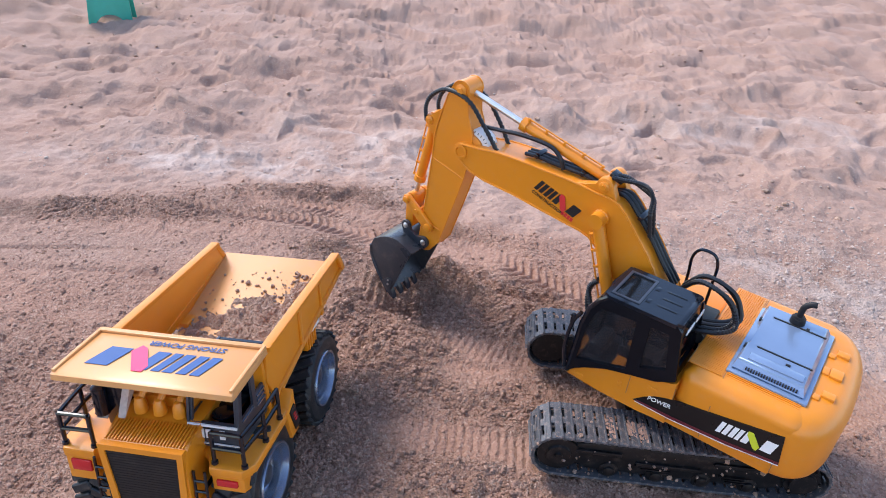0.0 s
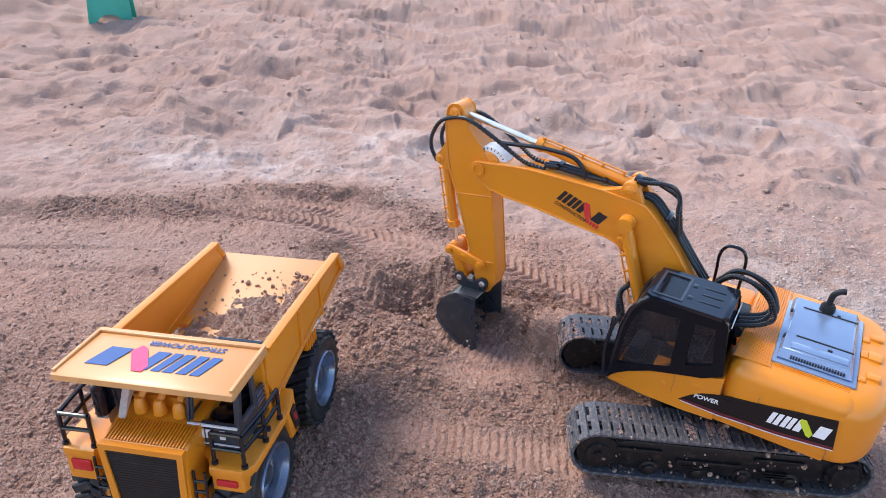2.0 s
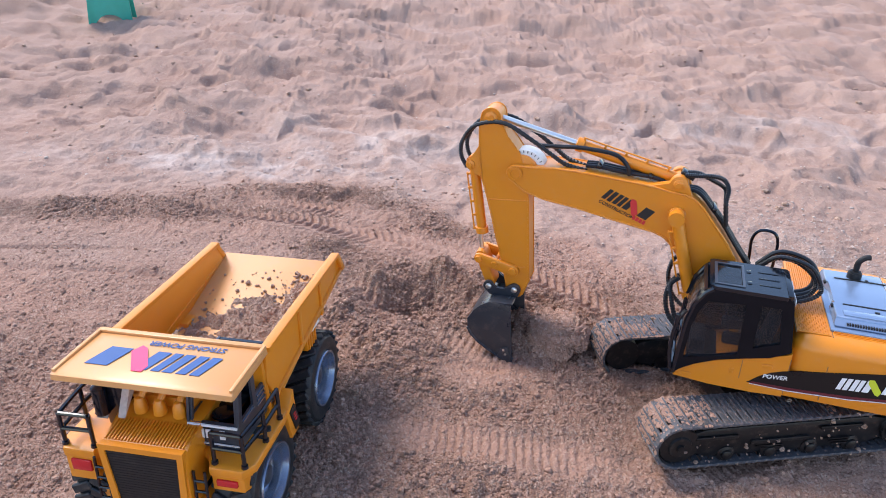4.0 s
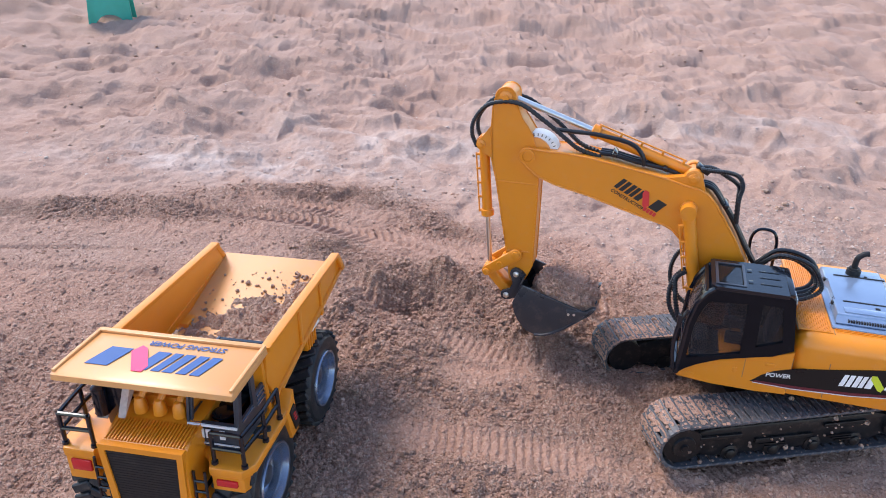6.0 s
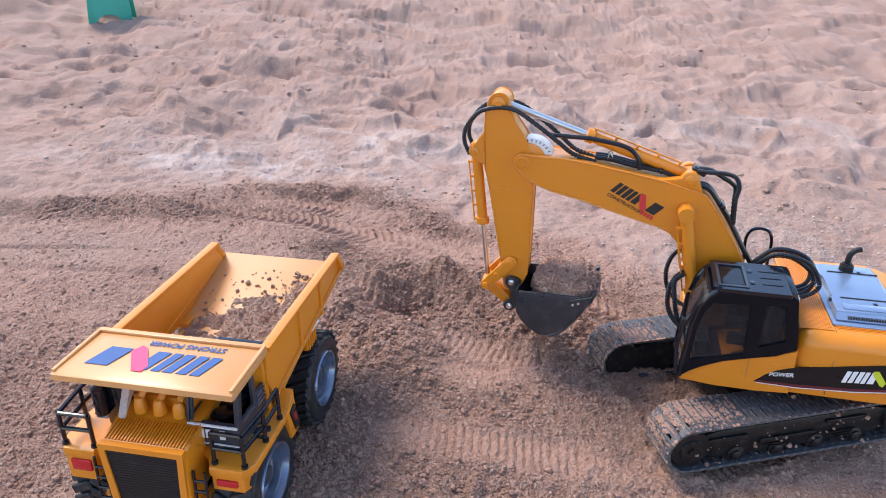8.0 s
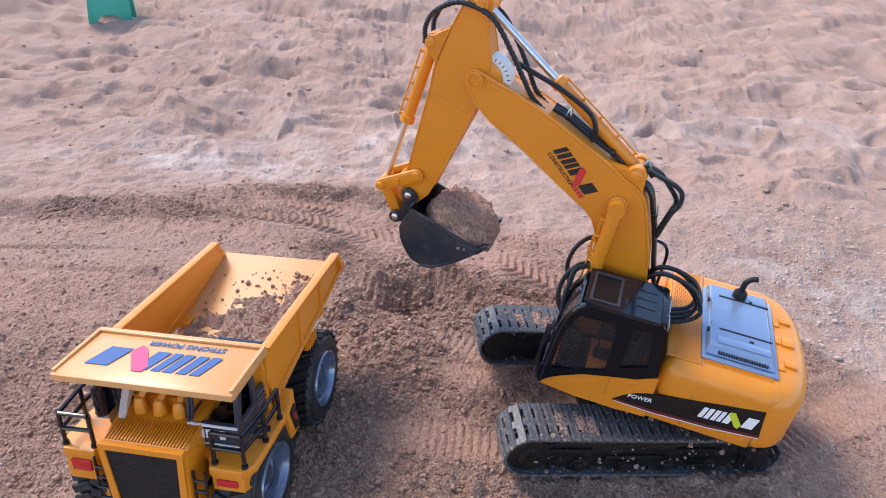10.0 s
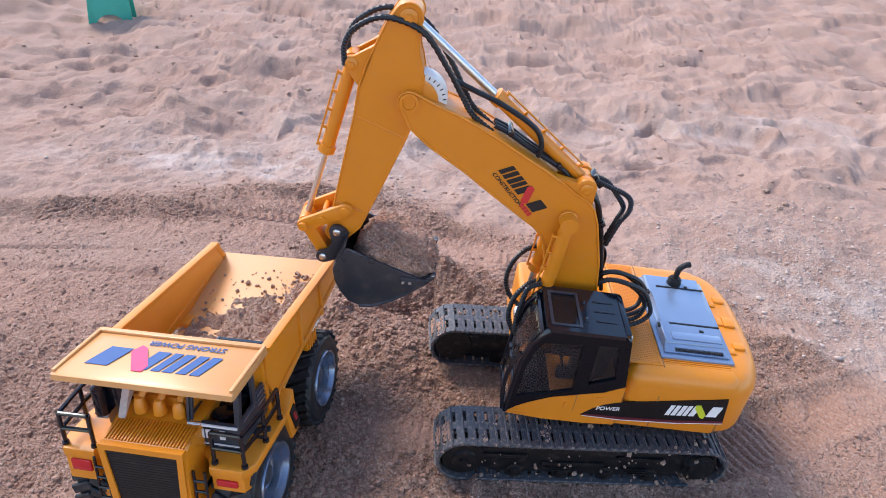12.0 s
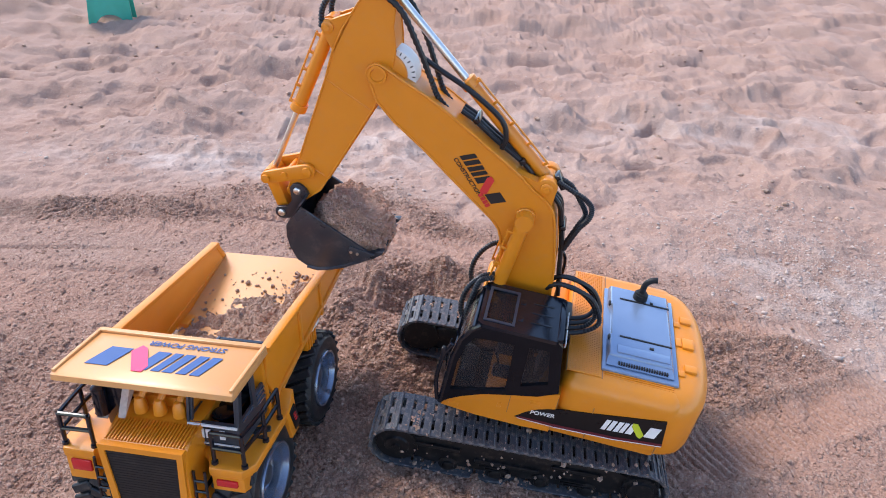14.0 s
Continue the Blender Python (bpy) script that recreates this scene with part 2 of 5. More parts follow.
def circ(cx, cz, r, a0, a1, n):
    return [(cx + r * math.cos(radians(a0 + (a1 - a0) * i / n)), cz + r * math.sin(radians(a0 + (a1 - a0) * i / n))) for i in range(n + 1)]


def lettering(name, text, size, m, material, parent, label=""):
    """Raised print of a readable word."""
    cu = bpy.data.curves.new(name, "FONT")
    cu.body, cu.size, cu.extrude, cu.align_x, cu.align_y = text, size, 0.00012, "CENTER", "CENTER"
    cu.shear = 0.15
    cu.offset = size * 0.015
    tmp = new("tmp", cu)
    bpy.context.view_layer.update()
    me = bpy.data.meshes.new_from_object(tmp.evaluated_get(bpy.context.evaluated_depsgraph_get()))
    bpy.data.objects.remove(tmp)
    me.materials.clear()
    me.materials.append(material)
    ob = new(name, me)
    ob.parent, ob.matrix_basis = parent, m
    return tagged(ob, label)


def emblem(parent, m, w, h, ink, slash, label):
    """The maker's mark as plain slanted blocks with one coloured slash: two children."""
    bm = bmesh.new()
    k = 0.16 * h
    for x0, x1 in ((0, 0.085), (0.115, 0.20), (0.235, 0.32), (0.345, 0.42), (0.455, 0.57), (0.80, 1.0)):
        a, c = (x0 - 0.5) * w, (x1 - 0.5) * w
        prism(bm, [(a, -h / 2), (c, -h / 2), (c + 2 * k, h / 2), (a + 2 * k, h / 2)], 0, 0.0003, plane="xy")
    part("emblem_block", bm, ink, parent, label, m=m, each=True)
    bm = bmesh.new()
    prism(bm, [(0.06 * w, h * 0.62), (0.15 * w, h * 0.62), (0.30 * w, -h * 0.35), (0.25 * w, -h * 0.72), (0.19 * w, -h * 0.6), (0.05 * w, h * 0.3)], 0.0001, 0.0005, plane="xy")
    part("emblem_slash", bm, slash, parent, m=m)


def lattice(n=256, seed=3):
    return np.random.RandomState(seed).rand(n, n)


LAT = lattice()


def vnoise(x, y, s, off=0):
    """Smooth value noise in -1..1 with features of size s."""
    u, v = x / s + off * 17.3, y / s + off * 9.1
    i, j = np.floor(u).astype(int), np.floor(v).astype(int)
    f, g = u - i, v - j
    f, g = f * f * f * (f * (f * 6 - 15) + 10), g * g * g * (g * (g * 6 - 15) + 10)
    L = lambda a, c: LAT[a % 256, c % 256]
    return 2 * ((L(i, j) * (1 - f) + L(i + 1, j) * f) * (1 - g) + (L(i, j + 1) * (1 - f) + L(i + 1, j + 1) * f) * g) - 1


def bell(x, y, cx, cy, sx, sy=None, a=0):
    sy = sy or sx
    c, s = math.cos(radians(a)), math.sin(radians(a))
    u, v = (x - cx) * c + (y - cy) * s, -(x - cx) * s + (y - cy) * c
    return np.exp(-(u / sx) ** 2 - (v / sy) ** 2)


def lane(x, y, ax, ay, bx, by, half, soft=0.006):
    """How far a place lies inside a driven lane, and the way along it."""
    d = np.hypot(bx - ax, by - ay)
    ux, uy = (bx - ax) / d, (by - ay) / d
    s, t = (x - ax) * ux + (y - ay) * uy, -(x - ax) * uy + (y - ay) * ux
    m = 1 / (1 + np.exp((np.abs(t) - half) / soft)) / (1 + np.exp(-s / 0.015)) / (1 + np.exp((s - d) / 0.015))
    return m, s, t


TRUCK_AT, TRUCK_TURN, TRUCK_LEAN = (-0.184, 0.477), -98.04, (0.0606, -0.0893)


# the edge of the turned, damp sand: how far back it reaches at each x
EDGE_X = (-3.0, -0.69, -0.54, -0.42, -0.23, -0.065, 0.04, 0.18, 0.31, 0.41, 0.48, 0.54, 0.75, 3.0)
EDGE_Y = (0.90, 0.945, 0.965, 1.01, 1.09, 1.03, 0.97, 0.93, 0.84, 0.775, 0.70, 0.61, 0.40, -1.0)
# lanes of prints: from, to, half width, pitch of the bars, depth
TRACKS = ((-0.045, 0.512, 0.17, 0.500, 0.022, 0.0088, 0.0042), (0.22, 0.482, 0.56, 0.655, 0.030, 0.0098, 0.0055),
          (-0.01, 0.680, 0.13, 0.636, 0.020, 0.0092, 0.0030), (0.30, 0.735, 0.48, 0.742, 0.020, 0.0095, 0.0040))
TYRES = ((-0.40, 0.958, 0.03, 0.888, 0.020), (-0.26, 0.955, 0.05, 0.853, 0.018), (-0.135, 0.775, -0.05, 0.695, 0.020), (0.035, 0.895, 0.24, 0.735, 0.022), (-0.33, 1.005, -0.05, 0.96, 0.016))


def turned(x, y):
    """1 on the damp working ground, 0 on the dry trodden ground behind it."""
    e = np.interp(x, EDGE_X, EDGE_Y) + 0.020 * vnoise(x, y, 0.055, 25) + 0.010 * vnoise(x, y, 0.02, 27)
    return 1 / (1 + np.exp(np.clip((y - e) / 0.012, -30, 30)))


def prints(x, y):
    """How far a place lies inside any printed lane."""
    m = 0 * x
    for ax, ay, bx, by, half, per, dep in TRACKS:
        m = np.maximum(m, lane(x, y, ax, ay, bx, by, half + 0.002)[0])
    for ax, ay, bx, by, half in TYRES:
        m = np.maximum(m, lane(x, y, ax, ay, bx, by, half)[0])
    return m


def dug(x, y):
    """Where the sand was turned over and is crumbly."""
    d = bell(x, y, -0.02, 0.74, 0.15, 0.085) + 0.9 * bell(x, y, -0.07, 0.59, 0.07, 0.14) + 0.9 * bell(x, y, 0.14, 0.72, 0.12, 0.07)
    d += 0.8 * bell(x, y, 0.02, 0.43, 0.26, 0.05) + 0.8 * bell(x, y, 0.37, 0.69, 0.10, 0.08) + 0.5 * bell(x, y, 0.20, 0.56, 0.2, 0.07)
    d += 0.8 * bell(x, y, -0.50, 0.925, 0.28, 0.030, 8) + 0.8 * bell(x, y, -0.20, 1.035, 0.14, 0.030, 5) + 0.7 * bell(x, y, -0.03, 0.96, 0.12, 0.025, -22)
    d += 0.4 * bell(x, y, -0.42, 0.5, 0.12, 0.16) + 0.6 * bell(x, y, -0.17, 0.86, 0.05, 0.03)
    d -= 0.55 * bell(x, y, 0.045, 0.615, 0.06, 0.03) + 0.8 * bell(x, y, -0.52, 0.81, 0.24, 0.035, 5)
    d = d * (0.55 + 0.55 * np.clip(0.6 + 1.2 * vnoise(x, y, 0.05, 4), 0, 1))
    return np.clip(np.clip(d, 0, 1) * (0.25 + 0.75 * turned(x, y)), 0, 1)


def ridge(x, y, line, width):
    """A soft wall of sand along a line."""
    best = 9.0 + 0 * x
    for (ax, ay), (bx, by) in zip(line, line[1:]):
        l2 = (bx - ax) ** 2 + (by - ay) ** 2
        k = np.clip(((x - ax) * (bx - ax) + (y - ay) * (by - ay)) / l2, 0, 1)
        best = np.minimum(best, np.hypot(x - ax - k * (bx - ax), y - ay - k * (by - ay)))
    return np.exp(-(best / width) ** 2)


def height(x, y):
    d, tu = dug(x, y), turned(x, y)
    far = np.clip((y - 1.0) / 0.35, 0, 1)
    back = np.maximum(far, np.clip((y - 0.7) / 0.3, 0, 1) * np.clip((x - 0.45) / 0.2, 0, 1) * 0.35) * (1 - tu)
    wx, wy = x + 0.025 * vnoise(x, y, 0.09, 21) + 0.006 * vnoise(x, y, 0.03, 33), y + 0.020 * vnoise(x, y, 0.09, 22) + 0.006 * vnoise(x, y, 0.03, 34)
    h = 0.005 * vnoise(x, y, 0.22, 1) + 0.003 * vnoise(wx, wy, 0.09, 2)
    # trodden ground farther back: scuffed dents with raised, broken rims
    fx, fy = 0.80 * wx + 0.45 * wy, 1.12 * wy - 0.38 * wx
    h += back * (0.020 * vnoise(x, y, 0.5, 7) + 0.014 * vnoise(fx, fy, 0.13, 5) + 0.0075 * vnoise(fy, fx, 0.06, 26) + 0.0032 * vnoise(fx, fy, 0.03, 19) + 0.0012 * vnoise(wx, wy, 0.014, 24))
    for s, o, dep in ((0.15, 8, 0.017), (0.085, 23, 0.012), (0.05, 28, 0.008)):
        v = vnoise(fx, fy, s, o)
        dent = np.clip((v - 0.12) * 2.1, 0, 1)
        rim = np.exp(-((v - 0.13) / 0.09) ** 2)
        h += back * dep * (0.22 * rim - dent * dent * (3 - 2 * dent))
    h += (1 - tu) * (1 - back) * (0.004 * vnoise(wx, wy, 0.045, 35) + 0.002 * vnoise(wx, wy, 0.02, 36))
    h += 0.012 * bell(x, y, 0.25, 1.50, 0.10, 0.035) + 0.022 * bell(x, y, 0.66, 1.22, 0.08, 0.05) + 0.016 * bell(x, y, 0.72, 1.80, 0.10, 0.05) + 0.010 * bell(x, y, -0.69, 0.995, 0.05, 0.015)
    # the turned ground ends in a low crumbled bank
    e = np.interp(x, EDGE_X, EDGE_Y)
    h += 0.007 * np.exp(-((y - e + 0.025) / 0.022) ** 2) * (0.5 + 0.5 * vnoise(x, y, 0.06, 29)) * (np.abs(x) < 1)
    # the dug hollow, the bank round it and the heap beside the truck
    h += 0.027 * ridge(x, y, ((-0.125, 0.70), (-0.10, 0.755), (-0.05, 0.795), (0.005, 0.79)), 0.024) + 0.018 * ridge(x, y, ((0.005, 0.79), (0.065, 0.745), (0.13, 0.70)), 0.022)
    h += 0.022 * bell(x, y, -0.055, 0.625, 0.050, 0.045, 20) + 0.010 * bell(x, y, -0.075, 0.565, 0.045, 0.035) + 0.010 * bell(x, y, 0.115, 0.665, 0.03, 0.02)
    h -= 0.019 * bell(x, y, -0.035, 0.728, 0.040, 0.022, -15) + 0.002 * bell(x, y, 0.045, 0.708, 0.04, 0.022) + 0.005 * bell(x, y, 0.045, 0.615, 0.06, 0.03)
    h += 0.012 * bell(x, y, -0.17, 0.865, 0.035, 0.022) + 0.010 * bell(x, y, -0.03, 0.955, 0.10, 0.018, -20) + 0.008 * bell(x, y, -0.22, 0.905, 0.10, 0.014, -10)
    h += 0.008 * bell(x, y, 0.37, 0.72, 0.10, 0.025, -20) + 0.006 * bell(x, y, 0.42, 0.62, 0.12, 0.015, 18) - 0.013 * bell(x, y, 0.353, 0.578, 0.011, 0.009)
    # clods and crumbs
    clod = 1 - np.abs(vnoise(wx, wy, 0.030, 11))
    lump = (1 - np.abs(vnoise(wx, wy, 0.017, 9))) * 0.5 + (1 - np.abs(vnoise(x, y, 0.0095, 10))) * 0.5
    h += d * (0.017 * (clod - 0.6) + 0.011 * (lump - 0.6) + 0.0032 * vnoise(x, y, 0.0062, 12) + 0.0013 * vnoise(x, y, 0.0037, 17))
    h += (1 - d) * (0.0018 * vnoise(x, y, 0.014, 13) + 0.0011 * vnoise(x, y, 0.0065, 14) + 0.0024 * vnoise(wx, wy, 0.035, 18))
    # faint wheel ruts on the smooth ground
    h += tu * (1 - d) * 0.0022 * np.sin(2 * math.pi * (y + 0.35 * x + 0.02 * vnoise(x, y, 0.12, 37)) / 0.028) * np.clip(vnoise(x, y, 0.16, 38) + 0.2, 0, 1)
    # prints of the tracks: cross bars
    for ax, ay, bx, by, half, per, dep in TRACKS:
        m, s, t = lane(x, y, ax, ay, bx, by, half)
        worn = np.clip(0.85 + 0.9 * vnoise(x, y, 0.035, 15), 0, 1)
        s = s + 0.0012 * vnoise(x, y, 0.03, 39)
        h = h * (1 - 0.94 * m * worn) + m * worn * (-0.003 - dep * np.clip(np.sin(2 * math.pi * s / per) * 1.6 - 0.35, 0, 1) + 0.0016 * vnoise(x, y, 0.03, 46) + 0.0009 * vnoise(x, y, 0.006, 40))
        h += 0.004 * np.exp(-((np.abs(t) - half - 0.008) / 0.006) ** 2) * lane(x, y, ax, ay, bx, by, 0.06)[0] * (0.6 + 0.6 * vnoise(x, y, 0.025, 41))
    # tyre prints: slanted lugs
    for ax, ay, bx, by, half in TYRES:
        m, s, t = lane(x, y, ax, ay, bx, by, half)
        worn = np.clip(0.55 + 0.9 * vnoise(x, y, 0.05, 16), 0, 1)
        h = h * (1 - 0.8 * m * worn) + m * worn * (-0.004 + 0.0038 * np.clip(1.5 * np.sin(2 * math.pi * (s + 0.7 * np.abs(t)) / 0.0135), -1, 1))
    # a smooth flat with shallow drag lines
    flat = bell(x, y, -0.52, 0.81, 0.22, 0.045, 5)
    h = h * (1 - 0.75 * flat) - 0.005 * bell(x, y, -0.56, 0.803, 0.13, 0.004, 6) - 0.005 * bell(x, y, -0.46, 0.757, 0.16, 0.006, 2)
    # the two vehicles press the ground to their wheels
    w = np.clip(bell(x, y, TRUCK_AT[0], TRUCK_AT[1], 0.14, 0.17) * 1.8, 0, 1)
    h = h * (1 - 0.6 * w) + w * (TRUCK_LEAN[0] * (x - TRUCK_AT[0]) + TRUCK_LEAN[1] * (y - TRUCK_AT[1]) + 0.002)
    return h


def ground():
    """One sheet of sand, closely meshed where the machines work and coarser towards the horizon."""
    def run(start, end, fine, near, grow):
        """Steps that widen slowly to near, then fast to the end."""
        out, at, s, way = [], start, fine, 1 if end > start else -1
        while (end - at) * way > 0:
            s *= grow if (near - at) * way > 0 else 1.15
            at += s * way
            out.append(at)
        return out

    def steps(a, b, fine, near, far, grow):
        mid = list(np.arange(a, b, fine))
        return np.array(run(mid[0], far[0], fine, near[0], grow)[::-1] + mid + run(mid[-1], far[1], fine, near[1], grow))
    xs = steps(-0.60, 0.62, 0.0021, (-2.0, 2.2), (-60, 60), 1.011)
    ys = steps(0.38, 1.08, 0.0021, (0.38, 3.6), (-60, 120), 1.0115)
    X, Y = np.meshgrid(xs, ys)
    Z = height(X, Y)
    nx, ny = len(xs), len(ys)
    i = np.arange(ny - 1)[:, None] * nx + np.arange(nx - 1)[None, :]
    quads = np.stack([i, i + 1, i + nx + 1, i + nx], -1).reshape(-1, 4)
    me = bpy.data.meshes.new("ground")
    me.vertices.add(nx * ny)
    me.vertices.foreach_set("co", np.stack([X, Y, Z], -1).ravel())
    me.loops.add(quads.size)
    me.loops.foreach_set("vertex_index", quads.ravel().astype(np.int32))
    me.polygons.add(len(quads))
    me.polygons.foreach_set("loop_start", np.arange(0, quads.size, 4, dtype=np.int32))
    me.polygons.foreach_set("use_smooth", np.ones(len(quads), dtype=bool))
    me.update(calc_edges=True)
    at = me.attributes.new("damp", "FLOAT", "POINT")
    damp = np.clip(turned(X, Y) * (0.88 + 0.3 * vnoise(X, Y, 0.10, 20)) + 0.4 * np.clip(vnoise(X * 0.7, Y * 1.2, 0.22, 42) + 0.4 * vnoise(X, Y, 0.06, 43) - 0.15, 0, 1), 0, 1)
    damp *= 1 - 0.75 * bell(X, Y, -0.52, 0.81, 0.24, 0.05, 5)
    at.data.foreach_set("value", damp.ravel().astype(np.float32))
    loose = np.clip(dug(X, Y) * 1.4 + 0.25 * turned(X, Y) + 0.35 * bell(X, Y, 0.55, 0.85, 0.2, 0.2), 0, 1) * (1 - 0.7 * prints(X, Y))
    me.attributes.new("loose", "FLOAT", "POINT").data.foreach_set("value", loose.ravel().astype(np.float32))
    pale = 0.8 * bell(X, Y, -0.38, 1.13, 0.30, 0.06, 3) + bell(X, Y, 0.52, 0.86, 0.15, 0.13, -30) + 0.6 * bell(X, Y, -0.1, 1.3, 0.3, 0.12) + 0.5 * bell(X, Y, 0.6, 1.5, 0.5, 0.12)
    pale = np.clip(pale * (0.6 + 0.8 * vnoise(X, Y * 1.4, 0.05, 44) + 0.5 * vnoise(X, Y, 0.016, 45)), 0, 1) * (1 - turned(X, Y))
    me.attributes.new("pale", "FLOAT", "POINT").data.foreach_set("value", pale.ravel().astype(np.float32))
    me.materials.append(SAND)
    ob = new("ground", me)
    return tagged(ob, "pinkish brown sand, dug, crumbly and printed by tracks", "sand", kind="structure")


def scatter(name, spots, material, label, squash=0.8):
    """Many small lumps of uneven shape as one mesh: rows of (x, y, z, radius)."""
    base = bmesh.new()
    bmesh.ops.create_icosphere(base, subdivisions=1, radius=1.0)
    bv = np.array([v.co for v in base.verts])
    bf = np.array([[v.index for v in f.verts] for f in base.faces])
    base.free()
    rs = np.random.RandomState(11)
    n = len(spots)
    S = np.array(spots)
    v = bv[None] * (1 + 0.35 * (rs.rand(n, len(bv), 1) - 0.5)) * S[:, None, 3:4]
    v = v * (0.75 + 0.5 * rs.rand(n, 1, 3)) * np.array([1, 1, squash])
    v = v + S[:, None, :3]
    f = bf[None] + (np.arange(n) * len(bv))[:, None, None]
    me = bpy.data.meshes.new(name)
    me.from_pydata(v.reshape(-1, 3).tolist(), [], f.reshape(-1, 3).tolist())
    for p in me.polygons:
        p.use_smooth = True
    me.materials.append(material)
    return tagged(new(name, me), label, "sand", kind="stuff")


# ---- the excavator: sizes in its own space, x ahead, y to its left
FOOT = (0.0021, 0.117)      # boom foot in the body, x and z
TIP = 0.2858                # boom length, foot to stick pin
STICK_TOP, STICK_CYL, STICK_ROCK, STICK_PIN = (-0.0561, 0.0293), (-0.0036, 0.0519), (0.1165, 0.0025), 0.1403
BOOM_CYL, BOOM_LIFT, LIFT_BASE = (0.142, 0.0785), (0.1265, 0.052), (0.058, 0.100)
AXLE_Z, BELT_R, SHOES = 0.0318, 0.0235, 60   # crawlers: height of the axles, bend of the belt, shoes on it
BELT = 2 * 0.2268 + 2 * math.pi * BELT_R
ROCKER, LINK, EAR = 0.041, 0.036, 0.030


def pin(bm, x, z, y, r=0.0045, h=0.002):
    """A capped pivot pin on both sides."""
    for s in (1, -1):
        lathe(bm, [(0, r), (h * 0.7 * s, r), (h * s, r * 0.8)], (x, y * s, z), n=16)
        lathe(bm, [(0, r * 0.5), (h * 1.7 * s, r * 0.5)], (x, y * s, z), n=6)


def belt_point(d):
    """Place and slant on the belt, d metres along it from the top of the sprocket."""
    R, L = BELT_R, 0.2268
    d %= BELT
    if d < L:
        return -0.1132 + d, AXLE_Z + R, 0
    if d < L + math.pi * R:
        a = (d - L) / R
        return 0.1136 + R * math.sin(a), AXLE_Z + R * math.cos(a), math.degrees(a)
    if d < 2 * L + math.pi * R:
        return 0.1136 - (d - L - math.pi * R), AXLE_Z - R, 180
    a = (d - 2 * L - math.pi * R) / R + math.pi
    return -0.1132 + R * math.sin(a), AXLE_Z + R * math.cos(a), math.degrees(a)


def side_frame(ex, s):
    """One crawler: side frame with rollers, idler and sprocket, and its belt of shoes."""
    yc = 0.0795 if s > 0 else -0.0715
    bm = bmesh.new()
    prism(bm, [(0.100, 0.022), (0.106, 0.042), (0.085, 0.0475), (-0.085, 0.0475), (-0.104, 0.042), (-0.100, 0.020), (-0.085, 0.014), (0.085, 0.014)], yc - 0.017, yc + 0.017, 0.002)
    o = s * 0.0185
    for x0, x1, z in ((0.055, 0.098, 0.0385), (-0.02, 0.04, 0.030), (-0.075, -0.03, 0.040)):
        box(bm, ((x0 + x1) / 2, yc + o, z), (x1 - x0, 0.003, 0.004), 0.0008)
    for k in range(3):
        box(bm, (0.024 - 0.003 * k, yc + o, 0.0275 - 0.003 * k), (0.034 - 0.006 * k, 0.003, 0.0012))
        box(bm, (-0.05 - 0.002 * k, yc + o, 0.026 - 0.003 * k), (0.026 - 0.004 * k, 0.003, 0.0012))
    fr = part("crawler_frame", bm, FRAME, ex, "muddy black crawler side frame")
    bm = bmesh.new()
    lathe(bm, [(-0.019, 0.008), (-0.019, 0.0195), (-0.008, 0.0205), (0.008, 0.0205), (0.019, 0.0195), (0.0195, 0.012), (0.0215, 0.011), (0.0215, 0.004), (0.0235, 0.0035)], n=24)
    part("idler", bm, FRAME, fr, m=pose(0.1136, yc, AXLE_Z, 0, 0, 0 if s > 0 else 180))
    bm = bmesh.new()
    lathe(bm, [(-0.019, 0.01), (-0.018, 0.0185), (0.014, 0.0185), (0.016, 0.0175), (0.02, 0.0165), (0.02, 0.013), (0.023, 0.012)], n=24)
    for k in range(12):
        a = k * 30
        box(bm, (0.0195 * math.cos(radians(a)), 0, 0.0195 * math.sin(radians(a))), (0.006, 0.02, 0.005), rot=Euler((0, -radians(a), 0)).to_matrix())
    for k in range(6):
        a = radians(k * 60)
        rod(bm, (0.0165 * math.cos(a), 0.02, 0.0165 * math.sin(a)), (0.0165 * math.cos(a), 0.0215, 0.0165 * math.sin(a)), 0.0015, 6)
    part("sprocket", bm, FRAME, fr, m=pose(-0.1132, yc, AXLE_Z, 0, 0, 0 if s > 0 else 180))
    bm = bmesh.new()
    lathe(bm, [(-0.018, 0.005), (-0.018, 0.009), (0.018, 0.009), (0.019, 0.006), (0.021, 0.0055), (0.0225, 0.002)], n=16)
    rl = part("roller", bm, FRAME, fr, m=pose(0.0635, yc, 0.0165, 0, 0, 0 if s > 0 else 180))
    for x in (0.019, -0.0237, -0.0675):
        again(rl, pose(x, yc, 0.0165, 0, 0, 0 if s > 0 else 180))
    # belt
    bm = bmesh.new()
    path = [belt_point(BELT * k / SHOES) for k in range(SHOES)]
    ring = [(x, z) for x, z, a in path]
    holed(bm, ring,
          [[(x - 0.004 * math.sin(radians(a)), z - 0.004 * math.cos(radians(a))) for x, z, a in path]], yc - 0.008, yc + 0.008)
    belt = part("track_belt", bm, FRAME, ex, "black plastic track caked with sand")
    bm = bmesh.new()
    rs = np.random.RandomState(3 + s)
    for k in range(190):
        if k % 3:
            x, z, a = path[rs.randint(len(path))]
            a, u = radians(a), 0.001 + 0.0022 * rs.rand()
            q = Vector((x + u * math.sin(a) + 0.004 * (rs.rand() - 0.5), yc + s * 0.0228 * (1 - 1.6 * rs.rand() ** 2), z + u * math.cos(a)))
        else:
            q = Vector((rs.uniform(-0.115, 0.115), yc + s * 0.0205, 0.008 + 0.044 * rs.rand() ** 1.5))
        r = min(0.0005 + rs.exponential(0.0006), 0.0028)
